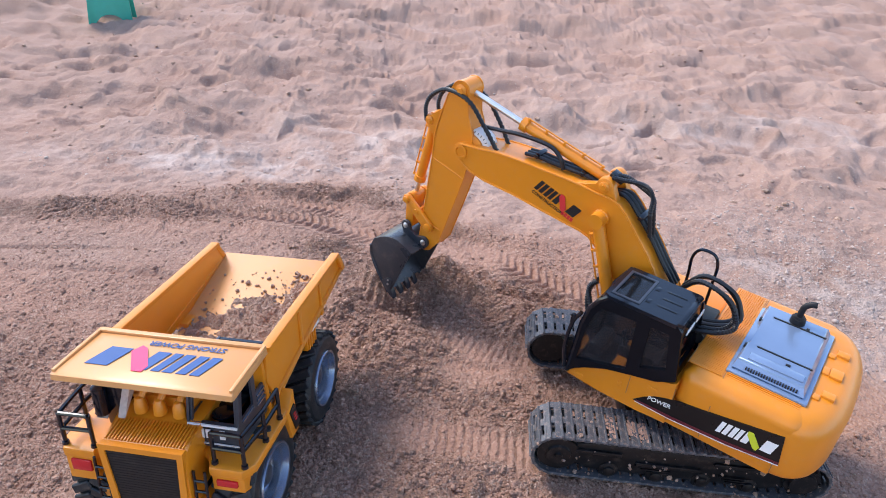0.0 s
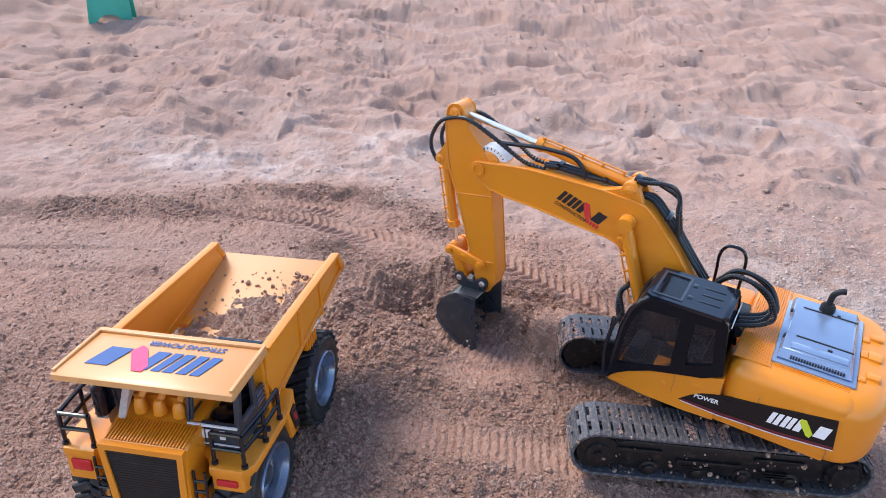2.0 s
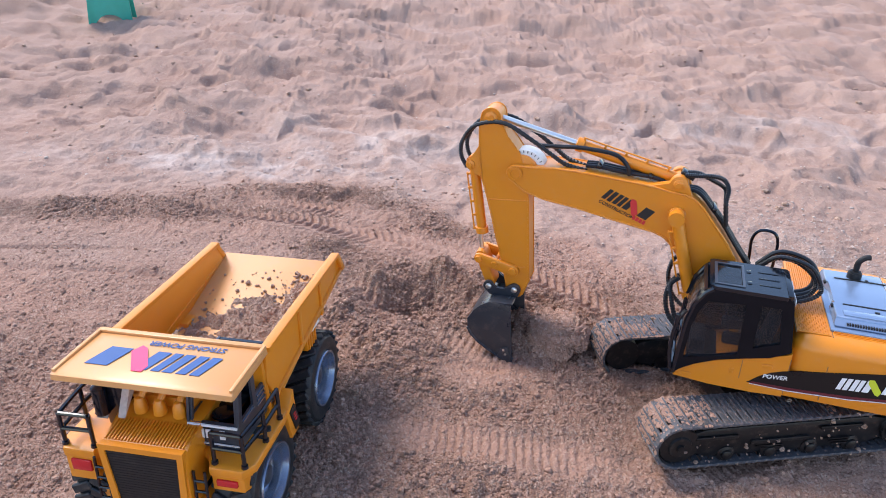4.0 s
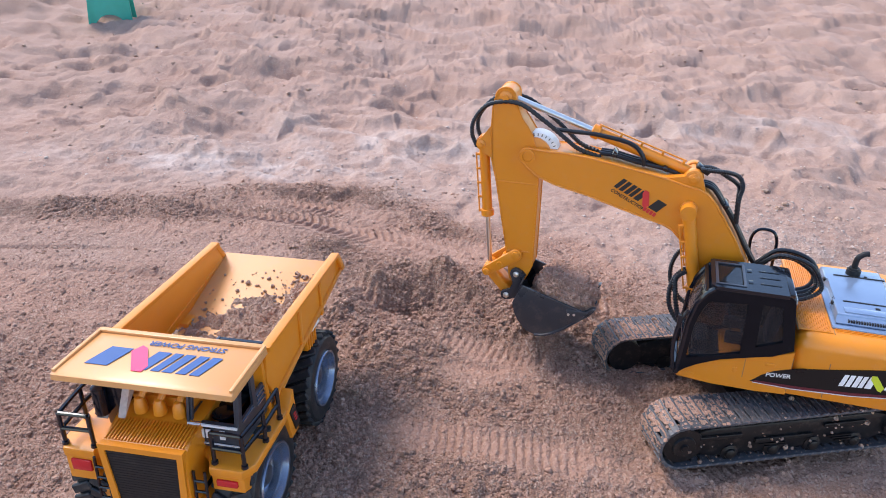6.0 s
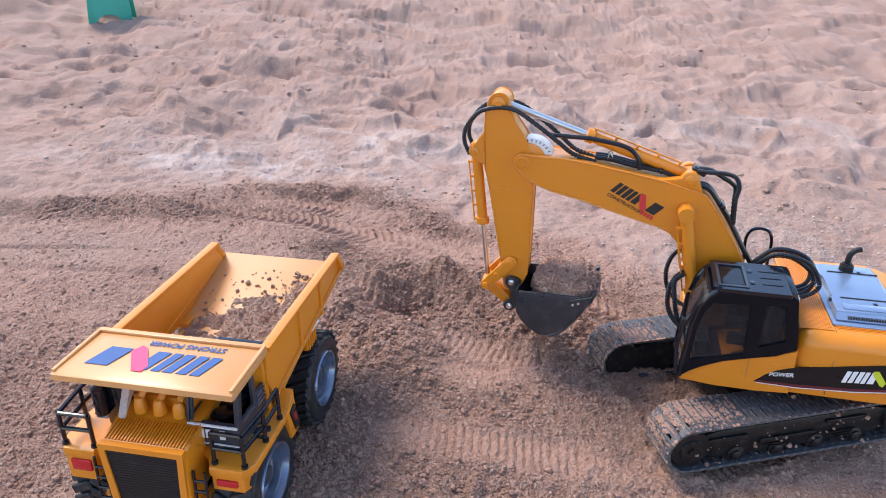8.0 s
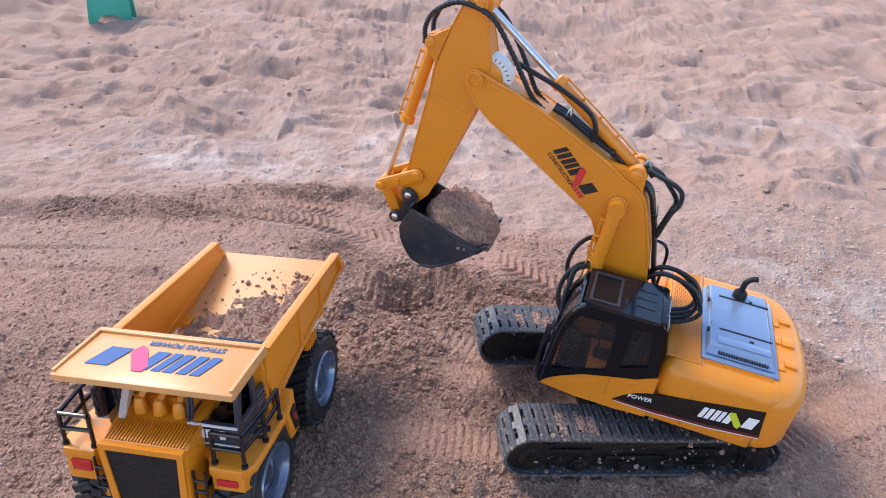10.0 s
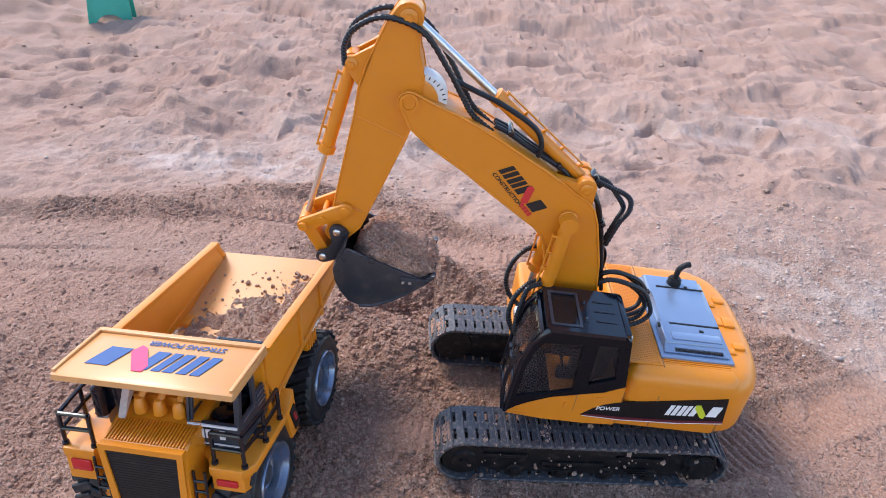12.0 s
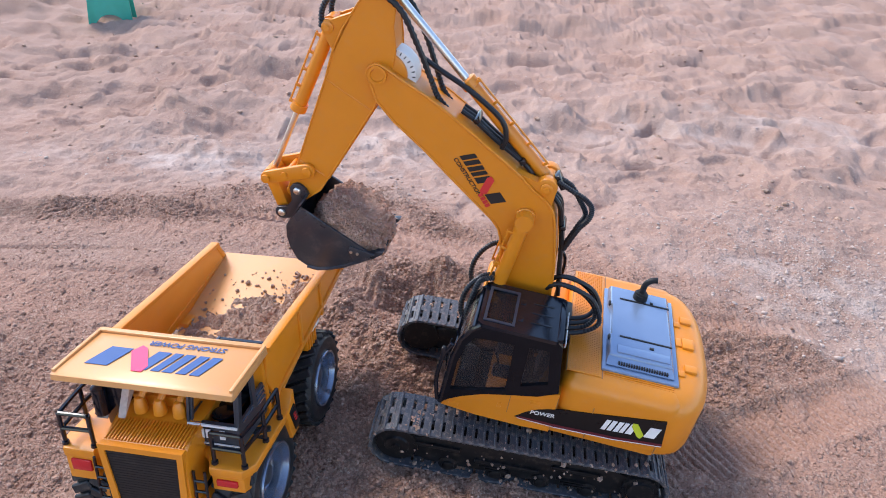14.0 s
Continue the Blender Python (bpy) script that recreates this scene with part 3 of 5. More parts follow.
        for v in bmesh.ops.create_icosphere(bm, subdivisions=1, radius=r)["verts"]:
            v.co = v.co * (0.7 + 0.6 * rs.rand()) + q
    tagged(part("mud_spatter", bm, LUMP, belt), "pale crumbs of dried mud", kind="stuff")
    bm = bmesh.new()
    box(bm, (-0.0012, 0, 0.0004), (0.0076, 0.0460, 0.0030), 0.0006, 1)
    box(bm, (-0.0038, 0, 0.0022), (0.0018, 0.0452, 0.0016), 0.0003, 1)
    box(bm, (0.0006, 0, 0.0020), (0.0010, 0.0440, 0.0008))
    for y, w in ((-0.0195, 0.007), (0, 0.008), (0.0195, 0.007)):
        box(bm, (0.0038, y, 0.0002), (0.0034, w, 0.0026))
    box(bm, (0.0, 0.0, -0.003), (0.004, 0.012, 0.004))
    shoes = []
    for x, z, a in path:
        m = pose(x, yc, z, 0, a, 0)
        shoes.append(again(shoes[0], m) if shoes else part("track_shoe", bm, SHOE, belt, smooth=20, m=m))
    # sand pressed on some of the shoes
    cakes = []
    for when, k, n0 in ((11, 19, 34), (11, 20, 40), (11, 22, 22), (11, 10, 10), (6.5, 18, 20), (6.5, 19, 34), (6.5, 20, 44), (6.5, 21, 56), (6.5, 22, 62), (6.5, 23, 62), (6.5, 24, 62), (6.5, 25, 56), (6.5, 26, 50), (6.5, 27, 50)):
        bm = bmesh.new()
        y0, wide = (rs.normal(0, 0.004), 0.006) if when == 11 else (-s * 0.005, 0.012)
        for g in range(n0 * 2):
            q = Vector((rs.uniform(-0.0048, 0.0048), max(-0.0225, min(0.0225, y0 + rs.normal(0, wide))), 0.0019))
            r = min(0.0006 + rs.exponential(0.0004), 0.0018)
            for v in bmesh.ops.create_icosphere(bm, subdivisions=1, radius=r)["verts"]:
                v.co = Vector((v.co.x * 1.4, v.co.y * 1.4, v.co.z * 0.6)) + q
        cakes.append((when, k, tagged(part("caked_sand", bm, CLOD, belt, "brown sand caked on a shoe"), kind="stuff")))
    return s, yc, shoes, cakes


def excavator():
    ex = tagged(new("toy_excavator"), "yellow and black plastic toy crawler excavator on sand", "toy excavator")
    belts = [side_frame(ex, s) for s in (1, -1)]
    bm = bmesh.new()
    box(bm, (0, 0, 0.042), (0.10, 0.13, 0.026), 0.004)
    lathe(bm, [(0.05, 0.052), (0.058, 0.055), (0.074, 0.055), (0.076, 0.05)], n=32, axis="z")
    part("undercarriage", bm, FRAME, ex, "black centre frame with turntable")

    # --- turning body and all that is fixed to it
    bm = bmesh.new()
    box(bm, (-0.0780, 0, 0.1065), (0.106, 0.172, 0.071), 0.0145, 5)
    box(bm, (0.02, 0, 0.083), (0.09, 0.16, 0.018), 0.003)
    box(bm, (-0.060, 0, 0.0885), (0.118, 0.1714, 0.027), 0.0025)
    box(bm, (0.018, -0.057, 0.103), (0.088, 0.056, 0.048), 0.006, 3)
    body = part("body", bm, YELLOW, ex, "glossy yellow engine house")
    bm = bmesh.new()
    rings = []
    for d, z in ((0.016, 0.0735), (0.008, 0.0742), (0.0035, 0.0762), (0.001, 0.0795), (0, 0.084), (0, 0.124), (0.0012, 0.1295), (0.0038, 0.1342), (0.0075, 0.1380), (0.0115, 0.1405), (0.0165, 0.1420), (0.024, 0.1425)):
        ring = [(-0.093, 0.0861 - d)]
        for k in range(41):
            a = radians(90 - 180 * k / 40)
            c, e = abs(math.cos(a)), math.sin(a)
            ring.append((-0.113 - (0.0445 - d) * c ** 0.72, (0.0861 - d) * abs(e) ** 0.72 * (1 if e > 0 else -1)))
        ring.append((-0.093, -0.0861 + d))
        rings.append([bm.verts.new((x, y, z)) for x, y in ring])
    for p, q in zip(rings, rings[1:]):
        for i in range(len(p)):
            j = (i + 1) % len(p)
            bm.faces.new((p[i], p[j], q[j], q[i]))
    bm.faces.new(rings[0][::-1])
    bm.faces.new(rings[-1])
    part("counterweight", bm, YELLOW, body, "rounded yellow counterweight", smooth=50)
    # panel under the cab, swept up to the rear
    bm = bmesh.new()
    prism(bm, [(0.073, 0.0755), (0.0745, 0.0785), (0.066, 0.087), (0.056, 0.0935), (0.037, 0.103), (0.011, 0.1105), (-0.010, 0.1155), (-0.0265, 0.1245), (-0.0265, 0.0745), (0.0, 0.0735), (0.04, 0.0735)], 0.030, 0.0868, 0.0012)
    part("cab_panel", bm, YELLOW, body)
    bm = bmesh.new()
    for x in (0.014, -0.0265, -0.0575, -0.1185):
        box(bm, (x, 0.0862 if x < 0.01 else 0.0866, 0.098), (0.0006, 0.0012, 0.022 if x > 0 else 0.038))
    for x in (-0.0265, -0.0575):
        box(bm, (x, 0, 0.1418), (0.0006, 0.150, 0.0012))
    part("panel_seam", bm, TAN, body, each=True)
    bm = bmesh.new()
    box(bm, (0.022, 0.0872, 0.094), (0.0035, 0.0012, 0.006), 0.0004)
    box(bm, (-0.008, 0.0872, 0.106), (0.009, 0.0012, 0.004), 0.0006)
    box(bm, (0.062, 0.0872, 0.0815), (0.009, 0.001, 0.003), 0.0004)
    part("door_latch", bm, YELLOW, body, each=True)
    # non-slip deck: rows of studs
    bm = bmesh.new()
    box(bm, (-0.0415, 0.0, 0.1423), (0.029, 0.148, 0.0012), 0.0003)
    for i in range(13):
        for j in range(62):
            x, y = -0.0535 + i * 0.002, -0.072 + j * 0.00236
            box(bm, (x, y, 0.1431), (0.0011, 0.0013, 0.0005))
    part("deck_plate", bm, YELLOW, body, "yellow studded deck plate")
    bm = bmesh.new()
    for k in range(5):
        box(bm, (-0.089, 0.0655 + 0.0022 * k, 0.1424 - 0.0002 * k * k), (0.06, 0.0009, 0.0014))
    part("deck_rib", bm, YELLOW, body, each=True)
    # engine hood, blue-grey from the painted sky reflection
    bm = bmesh.new()
    box(bm, (-0.0895, 0.006, 0.1435), (0.067, 0.118, 0.0035), 0.0014)
    n0 = len(bm.verts)
    prism(bm, [(-0.059, -0.049), (-0.059, -0.02), (-0.0635, -0.012), (-0.0635, 0.016), (-0.059, 0.024), (-0.059, 0.0605), (-0.1185, 0.0605), (-0.1185, -0.049)], 0.145, 0.1515, 0.0022, 3, plane="xy")
    for v in list(bm.verts)[n0:]:
        if v.co.z > 0.148:
            v.co.y -= 0.0085 if v.co.y > 0.05 else 0.0
            v.co.x += 0.0025 if v.co.x < -0.11 else -0.0015
            v.co.z += 0.0010
    box(bm, (-0.0905, 0.044, 0.1530), (0.046, 0.010, 0.0016), 0.0007)
    part("hood", bm, HOOD, body, "glossy engine hood with blue sky reflection painted in")
    bm = bmesh.new()
    for y in (-0.030, 0.026):
        box(bm, (-0.093, y, 0.1527), (0.047, 0.0016, 0.001))
    box(bm, (-0.098, 0.034, 0.1527), (0.004, 0.003, 0.0014), 0.0005)
    box(bm, (-0.100, -0.033, 0.1527), (0.003, 0.003, 0.0014), 0.0005)
    box(bm, (-0.0612, 0.028, 0.1505), (0.004, 0.006, 0.003), 0.001)
    box(bm, (-0.0612, -0.022, 0.1505), (0.004, 0.006, 0.003), 0.001)
    for k in range(20):
        box(bm, (-0.070 - 0.0022 * k, 0.0578, 0.1487), (0.0012, 0.0030, 0.0022))
    part("hood_slot", bm, MATT, body, each=True)
    bm = bmesh.new()
    lathe(bm, [(0.150, 0.0072), (0.158, 0.0066), (0.158, 0.0055), (0.160, 0.005)], (-0.089, -0.038, 0), 18, "z")
    tube(bm, spline([(-0.089, -0.038, 0.157), (-0.089, -0.038, 0.166), (-0.0902, -0.038, 0.1715), (-0.0945, -0.0385, 0.1755), (-0.0990, -0.039, 0.1765)]), 0.0029, 12)
    part("exhaust_pipe", bm, MATT, body, "matt black bent exhaust stack")
    bm = bmesh.new()
    for y, w in ((-0.030, 0.009), (0.004, 0.014), (0.038, 0.009)):
        box(bm, (-0.1350, y, 0.1425), (0.011, w, 0.005), 0.0012, 2)
        box(bm, (-0.1265, y + (0.008 if w < 0.01 else 0), 0.1424), (0.006, w * 0.8, 0.004), 0.0010)
    part("lifting_lug", bm, YELLOW, body, each=True)
    # side decal, stripes and marks
    bm = bmesh.new()
    prism(bm, [(0.0065, 0.0842), (-0.003, 0.0935), (-0.012, 0.0995), (-0.022, 0.1035), (-0.036, 0.107), (-0.052, 0.1095), (-0.1185, 0.1225), (-0.1225, 0.0935), (-0.08, 0.0885), (-0.03, 0.0850)], 0.0858, 0.0872)
    part("side_decal", bm, DECAL, body, "black swept side decal")
    bm = bmesh.new()
    prism(bm, [(0.002, 0.0862), (-0.03, 0.0868), (-0.08, 0.0900), (-0.1222, 0.0955), (-0.1226, 0.0930), (-0.08, 0.0872), (-0.03, 0.0838), (0.004, 0.0842)], 0.0860, 0.0875)
    part("decal_stripe", bm, MAROON, body, "maroon stripe")
    bm = bmesh.new()
    prism(bm, [(0.004, 0.0838), (-0.03, 0.0834), (-0.08, 0.0866), (-0.1226, 0.0925), (-0.1226, 0.0918), (-0.08, 0.0859), (-0.03, 0.0827), (0.004, 0.0832)], 0.0860, 0.0874)
    part("decal_line", bm, WHITE, body)
    side = pose(0, 0, 0, 90, 0, 180)
    tilt = pose(0, 0, 0, 0, 0, 5.0)
    emblem(body, pose(-0.0905, 0.0872, 0.1040) @ side @ tilt, 0.046, 0.0125, WHITE, LIME, "white block emblem")
    lettering("decal_word", "POWER", 0.0062, pose(-0.0165, 0.0874, 0.0955) @ side @ tilt, WHITE, body, "white printed word POWER")
    bm = bmesh.new()
    lathe(bm, [(0, 0.012), (0.0012, 0.012), (0.0014, 0.0115)], n=24)
    part("rear_badge", bm, DECAL, body, "black round badge", m=pose(-0.1475, 0.052, 0.115, 0, 0, 58))
    bm = bmesh.new()
    lathe(bm, [(0, 0.007), (0.0018, 0.007)], n=20)
    part("badge_disc", bm, WHITE, body, m=pose(-0.1475, 0.052, 0.115, 0, 0, 58))

    # --- cab
    prof = [(0.0745, 0.0800), (0.0725, 0.110), (0.0705, 0.140), (0.0660, 0.160), (0.0585, 0.1725), (0.050, 0.1785), (-0.012, 0.1805), (-0.0165, 0.1765), (-0.0245, 0.126), (-0.008, 0.1165), (0.011, 0.1115), (0.037, 0.104), (0.056, 0.0945), (0.066, 0.088)]
    w1 = [(0.0675, 0.100), (0.0655, 0.135), (0.061, 0.155), (0.055, 0.1655), (0.022, 0.1680), (0.0205, 0.114), (0.045, 0.106)]
    w2 = [(0.0095, 0.1690), (-0.0075, 0.1695), (-0.0135, 0.133), (0.0085, 0.1235)]
    for y0, y1 in ((0.0845, 0.0890), (0.0300, 0.0325)):
        bm = bmesh.new()
        holed(bm, prof, [w1, w2], y0, y1)
        part("cab_side", bm, BLACK_SHADED, body, "glossy black cab side frame")
        for w in (w1, w2):
            bm = bmesh.new()
            prism(bm, [((a - 0.02) * 1.02 + 0.02, (c - 0.14) * 1.02 + 0.14) for a, c in w], (y0 + y1) / 2 - 0.0003, (y0 + y1) / 2 + 0.0003)
            o = part("cab_window", bm, GLASS, body)
            o.visible_shadow = False
    bm = bmesh.new()
    holed(bm, [(0.056, 0.0325), (0.056, 0.0860), (0.051, 0.0895), (-0.010, 0.0895), (-0.0155, 0.085), (-0.0155, 0.034), (-0.012, 0.0305), (0.052, 0.0305)], [[(0.050, 0.0395), (0.050, 0.0815), (0.0275, 0.0815), (0.0275, 0.0395)]], 0.1785, 0.1822, plane="xy")
    bmesh.ops.bevel(bm, geom=[e for e in bm.edges if len(e.link_faces) == 2 and e.calc_face_angle(0) > 1.2], offset=0.0012, segments=2, affect="EDGES")
    for y in (0.047, 0.060, 0.073):
        box(bm, (0.004, y, 0.1824), (0.018, 0.0016, 0.0008), 0.0003)
    for y in (0.049, 0.072):
        box(bm, (0.0215, y, 0.1824), (0.004, 0.006, 0.0008), 0.0003)
    box(bm, (-0.0125, 0.06, 0.1826), (0.004, 0.055, 0.0012), 0.0005)
    part("cab_roof", bm, BLACK, body, "glossy black cab roof")
    bm = bmesh.new()
    box(bm, (0.0387, 0.0605, 0.1812), (0.0235, 0.043, 0.0008))
    part("roof_window", bm, GLASS, body).visible_shadow = False
    bm = bmesh.new()
    holed(bm, [(0.0520, 0.0415), (0.0520, 0.0375), (0.0255, 0.0375), (0.0255, 0.0835), (0.0520, 0.0835)], [[(0.0495, 0.0400), (0.0495, 0.0812), (0.0278, 0.0812), (0.0278, 0.0400)]], 0.1820, 0.1830, plane="xy")
    part("roof_window_rim", bm, GREY, body)
    # front screen, posts, back wall
    front = [(0.0745, 0.080), (0.0725, 0.110), (0.0705, 0.140), (0.066, 0.160), (0.0585, 0.1725), (0.052, 0.1785)]
    bm = bmesh.new()
    for y in (0.0315, 0.0870):
        tube(bm, [Vector((a, y, c)) for a, c in front], 0.0026, 8)
    rod(bm, (0.0745, 0.0315, 0.081), (0.0745, 0.087, 0.081), 0.0028, 8)
    rod(bm, (0.0722, 0.0315, 0.113), (0.0722, 0.087, 0.113), 0.0016, 8)
    rod(bm, (0.0575, 0.0315, 0.174), (0.0575, 0.087, 0.174), 0.0028, 8)
    part("windscreen_frame", bm, BLACK, body)
    bm = bmesh.new()
    grid = [[bm.verts.new((a - 0.0005, y, c)) for a, c in front] for y in (0.032, 0.0865)]
    for i in range(len(front) - 1):
        bm.faces.new((grid[0][i], grid[0][i + 1], grid[1][i + 1], grid[1][i]))
    bmesh.ops.solidify(bm, geom=bm.faces[:], thickness=0.0006)
    part("windscreen", bm, GLASS, body).visible_shadow = False
    bm = bmesh.new()
    holed(bm, [(0.0315, 0.124), (0.0875, 0.124), (0.0875, 0.1785), (0.0315, 0.1785)], [[(0.039, 0.134), (0.080, 0.134), (0.080, 0.166), (0.039, 0.166)]], -0.0225, -0.0190, plane="yz")
    bmesh.ops.rotate(bm, verts=bm.verts[:], cent=(-0.0225, 0, 0.126), matrix=Euler((0, radians(8), 0)).to_matrix())
    part("cab_back", bm, BLACK_SHADED, body)
    bm = bmesh.new()
    for k in range(9):
        if k != 4:
            box(bm, (-0.0190, 0.078 - 0.0048 * k, 0.1722), (0.0008, 0.0036, 0.0045))
    part("cab_mark", bm, WHITE, body, "white printed bars", each=True)
    bm = bmesh.new()
    box(bm, (-0.0175, 0.0595, 0.150), (0.0008, 0.040, 0.031))
    part("back_window", bm, GLASS, body).visible_shadow = False
    bm = bmesh.new()
    box(bm, (0.02, 0.058, 0.101), (0.09, 0.05, 0.004))
    box(bm, (0.005, 0.056, 0.112), (0.026, 0.028, 0.018), 0.004)
    box(bm, (-0.008, 0.056, 0.136), (0.008, 0.028, 0.040), 0.003, rot=Euler((0, radians(-10), 0)).to_matrix())
    part("seat", bm, GREY, body, "dark grey cab seat")
    bm = bmesh.new()
    box(bm, (0.056, 0.06, 0.108), (0.014, 0.034, 0.016), 0.003)
    for y in (0.044, 0.074):
        box(bm, (0.018, y, 0.122), (0.034, 0.007, 0.012), 0.002)
        rod(bm, (0.030, y, 0.126), (0.034, y, 0.140), 0.0012, 6)
        lathe(bm, [(0.139, 0.001), (0.1405, 0.0022), (0.143, 0.0015)], (0.034, y, 0), 8, "z")
    part("console", bm, GREY, body)
    bm = bmesh.new()
    tube(bm, spline([(0.0775, 0.0885, 0.084), (0.0810, 0.0895, 0.110), (0.0785, 0.0895, 0.138), (0.0725, 0.0885, 0.152)]), 0.0020, 8)
    box(bm, (0.0790, 0.0895, 0.140), (0.004, 0.004, 0.016), 0.0015)
    tube(bm, spline([(0.0770, 0.050, 0.084), (0.0785, 0.054, 0.110), (0.0760, 0.062, 0.134)]), 0.0008, 6)
    part("grab_bar", bm, BLACK, body)

    # --- hoses fixed to the body
    for k, y in enumerate((0.004, 0.011, 0.018, 0.025)):
        bm = bmesh.new()
        e = 0.004 * (k % 2)
        line = spline([(0.010, y * 0.55, 0.170), (-0.003, y * 0.8, 0.184 + e), (-0.018, y, 0.187 + e), (-0.032 - e, y, 0.1805 + e), (-0.0415 - e, y + 0.002, 0.1715), (-0.0430 - e, y + 0.005, 0.1620), (-0.036, y + 0.010, 0.1550), (-0.018, y + 0.014, 0.1505)], 10)
        tube(bm, line, 0.0022, 8, 0.0003 if k > 1 else 0.0)
        part("hose", bm, RUBBER, body, "black rubber hose")
    bm = bmesh.new()
    lathe(bm, [(-0.014, 0.002), (-0.014, 0.006), (0.012, 0.006), (0.012, 0.002)], (-0.021, 0.024, 0.142), 14)
    box(bm, (-0.018, 0.01, 0.142), (0.016, 0.05, 0.010), 0.002)
    part("hose_manifold", bm, MATT, body)
    bm = bmesh.new()
    tube(bm, spline([(0.014, -0.022, 0.122), (0.015, -0.022, 0.165), (0.016, -0.022, 0.186), (0.010, -0.022, 0.1965), (-0.003, -0.022, 0.1960), (-0.0085, -0.022, 0.186), (-0.009, -0.022, 0.165), (-0.009, -0.022, 0.122)]), 0.0016, 8)
    part("guard_hoop", bm, BLACK, body, "thin black guard hoop")
    # --- boom
    bm = bmesh.new()
    out = circ(TIP, 0, 0.0086, -95, 70, 8) + [(0.272, 0.0165), (0.255, 0.0265), (0.238, 0.0345), (0.216, 0.0435), (0.195, 0.0515), (0.177, 0.0585), (0.160, 0.0645), (0.145, 0.0685), (0.132, 0.0735), (0.121, 0.0745), (0.108, 0.0705), (0.094, 0.064), (0.070, 0.0525), (0.047, 0.0385), (0.02, 0.022)] \
        + circ(0, 0, 0.016, 110, 290, 8) + [(0.035, -0.010), (0.060, -0.002), (0.082, 0.006), (0.100, 0.0150), (0.113, 0.0215), (0.124, 0.0245), (0.135, 0.0235), (0.147, 0.0200), (0.178, 0.0115), (0.213, 0.0025), (0.247, -0.0085), (0.268, -0.0120)]
    prism(bm, out, -0.0185, 0.0185)
    for y in (-0.0187, 0.0187):
        loop = [Vector((a, y, c)) for a, c in out]
        tube(bm, loop + loop[:2], 0.0011, 6)
    boom = part("boom", bm, YELLOW, ex, "yellow bent boom with welded rim", smooth=30)
    bm = bmesh.new()
    for s in (1, -1):
        prism(bm, circ(BOOM_CYL[0], BOOM_CYL[1], 0.0088, -30, 150, 8) + [(0.120, 0.071), (0.128, 0.060), (0.158, 0.058), (0.166, 0.063)], s * 0.0085, s * 0.0175, 0.001)
        lathe(bm, [(0, 0.0085), (s * 0.0035, 0.0085), (s * 0.0045, 0.0070)], (BOOM_LIFT[0], s * 0.0185, BOOM_LIFT[1]), 18)
    part("cylinder_bracket", bm, YELLOW, boom, each=True)
    bm = bmesh.new()
    pin(bm, BOOM_CYL[0], BOOM_CYL[1], 0.0175, 0.0052)
    part("pin_cap", bm, YELLOW, boom, each=True)
    for s in (1, -1):
        bm = bmesh.new()
        lathe(bm, [(0, 0.0046), (s * 0.0006, 0.0078), (s * 0.0022, 0.0078), (s * 0.0024, 0.0056), (s * 0.0008, 0.0050)], (TIP, s * 0.0185, 0), 22)
        part("tip_ring", bm, YELLOW, boom)
    bm = bmesh.new()
    lathe(bm, [(-0.0085, 0.0225), (0.0085, 0.0225), (0.0088, 0.0215), (0.0088, 0.012)], (TIP - 0.006, 0, 0.004), 40)
    part("angle_dial", bm, WHITE, boom, "white dial plate with black ticks")
    bm = bmesh.new()
    for k in range(30):
        a = radians(12 * k)
        box(bm, (TIP - 0.006 + 0.0205 * math.cos(a), 0.0088, 0.004 + 0.0205 * math.sin(a)), (0.0026, 0.0006, 0.0009), rot=Euler((0, -a, 0)).to_matrix())
    part("dial_tick", bm, INK, boom, each=True)
    bm = bmesh.new()
    lathe(bm, [(-0.0112, 0.0175), (0.0112, 0.0175), (0.0120, 0.0155)], (TIP - 0.004, 0, 0.003), 32)
    part("tip_boss", bm, YELLOW, boom)
    bside = pose(0, 0, 0, 90, 0, 180)
    emblem(boom, pose(0.1735, 0.0188, 0.0345) @ bside @ pose(0, 0, 0, 0, 0, 4), 0.050, 0.0125, INK, RED, "black block emblem")
    lettering("boom_word", "CONSTRUCTION", 0.0050, pose(0.1785, 0.0189, 0.0235) @ bside @ pose(0, 0, 0, 0, 0, 4), INK, boom, "small black printed word")
    bm = bmesh.new()
    for k in range(4):
        box(bm, (-0.0055 + 0.0036 * k, 0, 0.0002), (0.0028, 0.0042, 0.0004))
    part("boom_mark", bm, RED, boom, m=pose(0.1535, 0.0188, 0.0262) @ bside @ pose(0, 0, 0, 0, 0, 4), each=True)
    for k, y in enumerate((-0.006, 0.0, 0.006)):
        bm = bmesh.new()
        line = spline([(0.228, y, 0.0425), (0.215, y, 0.0490), (0.195, y, 0.0560), (0.162, y, 0.0690), (0.140, y * 0.5, 0.0700), (0.121, y, 0.0785), (0.100, y, 0.0715), (0.080, y, 0.0625), (0.055, y, 0.0490), (0.033, y, 0.0380)], 8)
        tube(bm, line, 0.0021, 8)
        part("hose", bm, RUBBER, boom, "black rubber hose")
    bm = bmesh.new()
    for x, z in ((0.216, 0.050), (0.168, 0.068), (0.098, 0.072)):
        box(bm, (x, 0, z), (0.005, 0.020, 0.005), 0.0012)
    box(bm, (0.139, 0.004, 0.0885), (0.014, 0.012, 0.005), 0.001)
    part("hose_clip", bm, BLACK, boom, each=True)
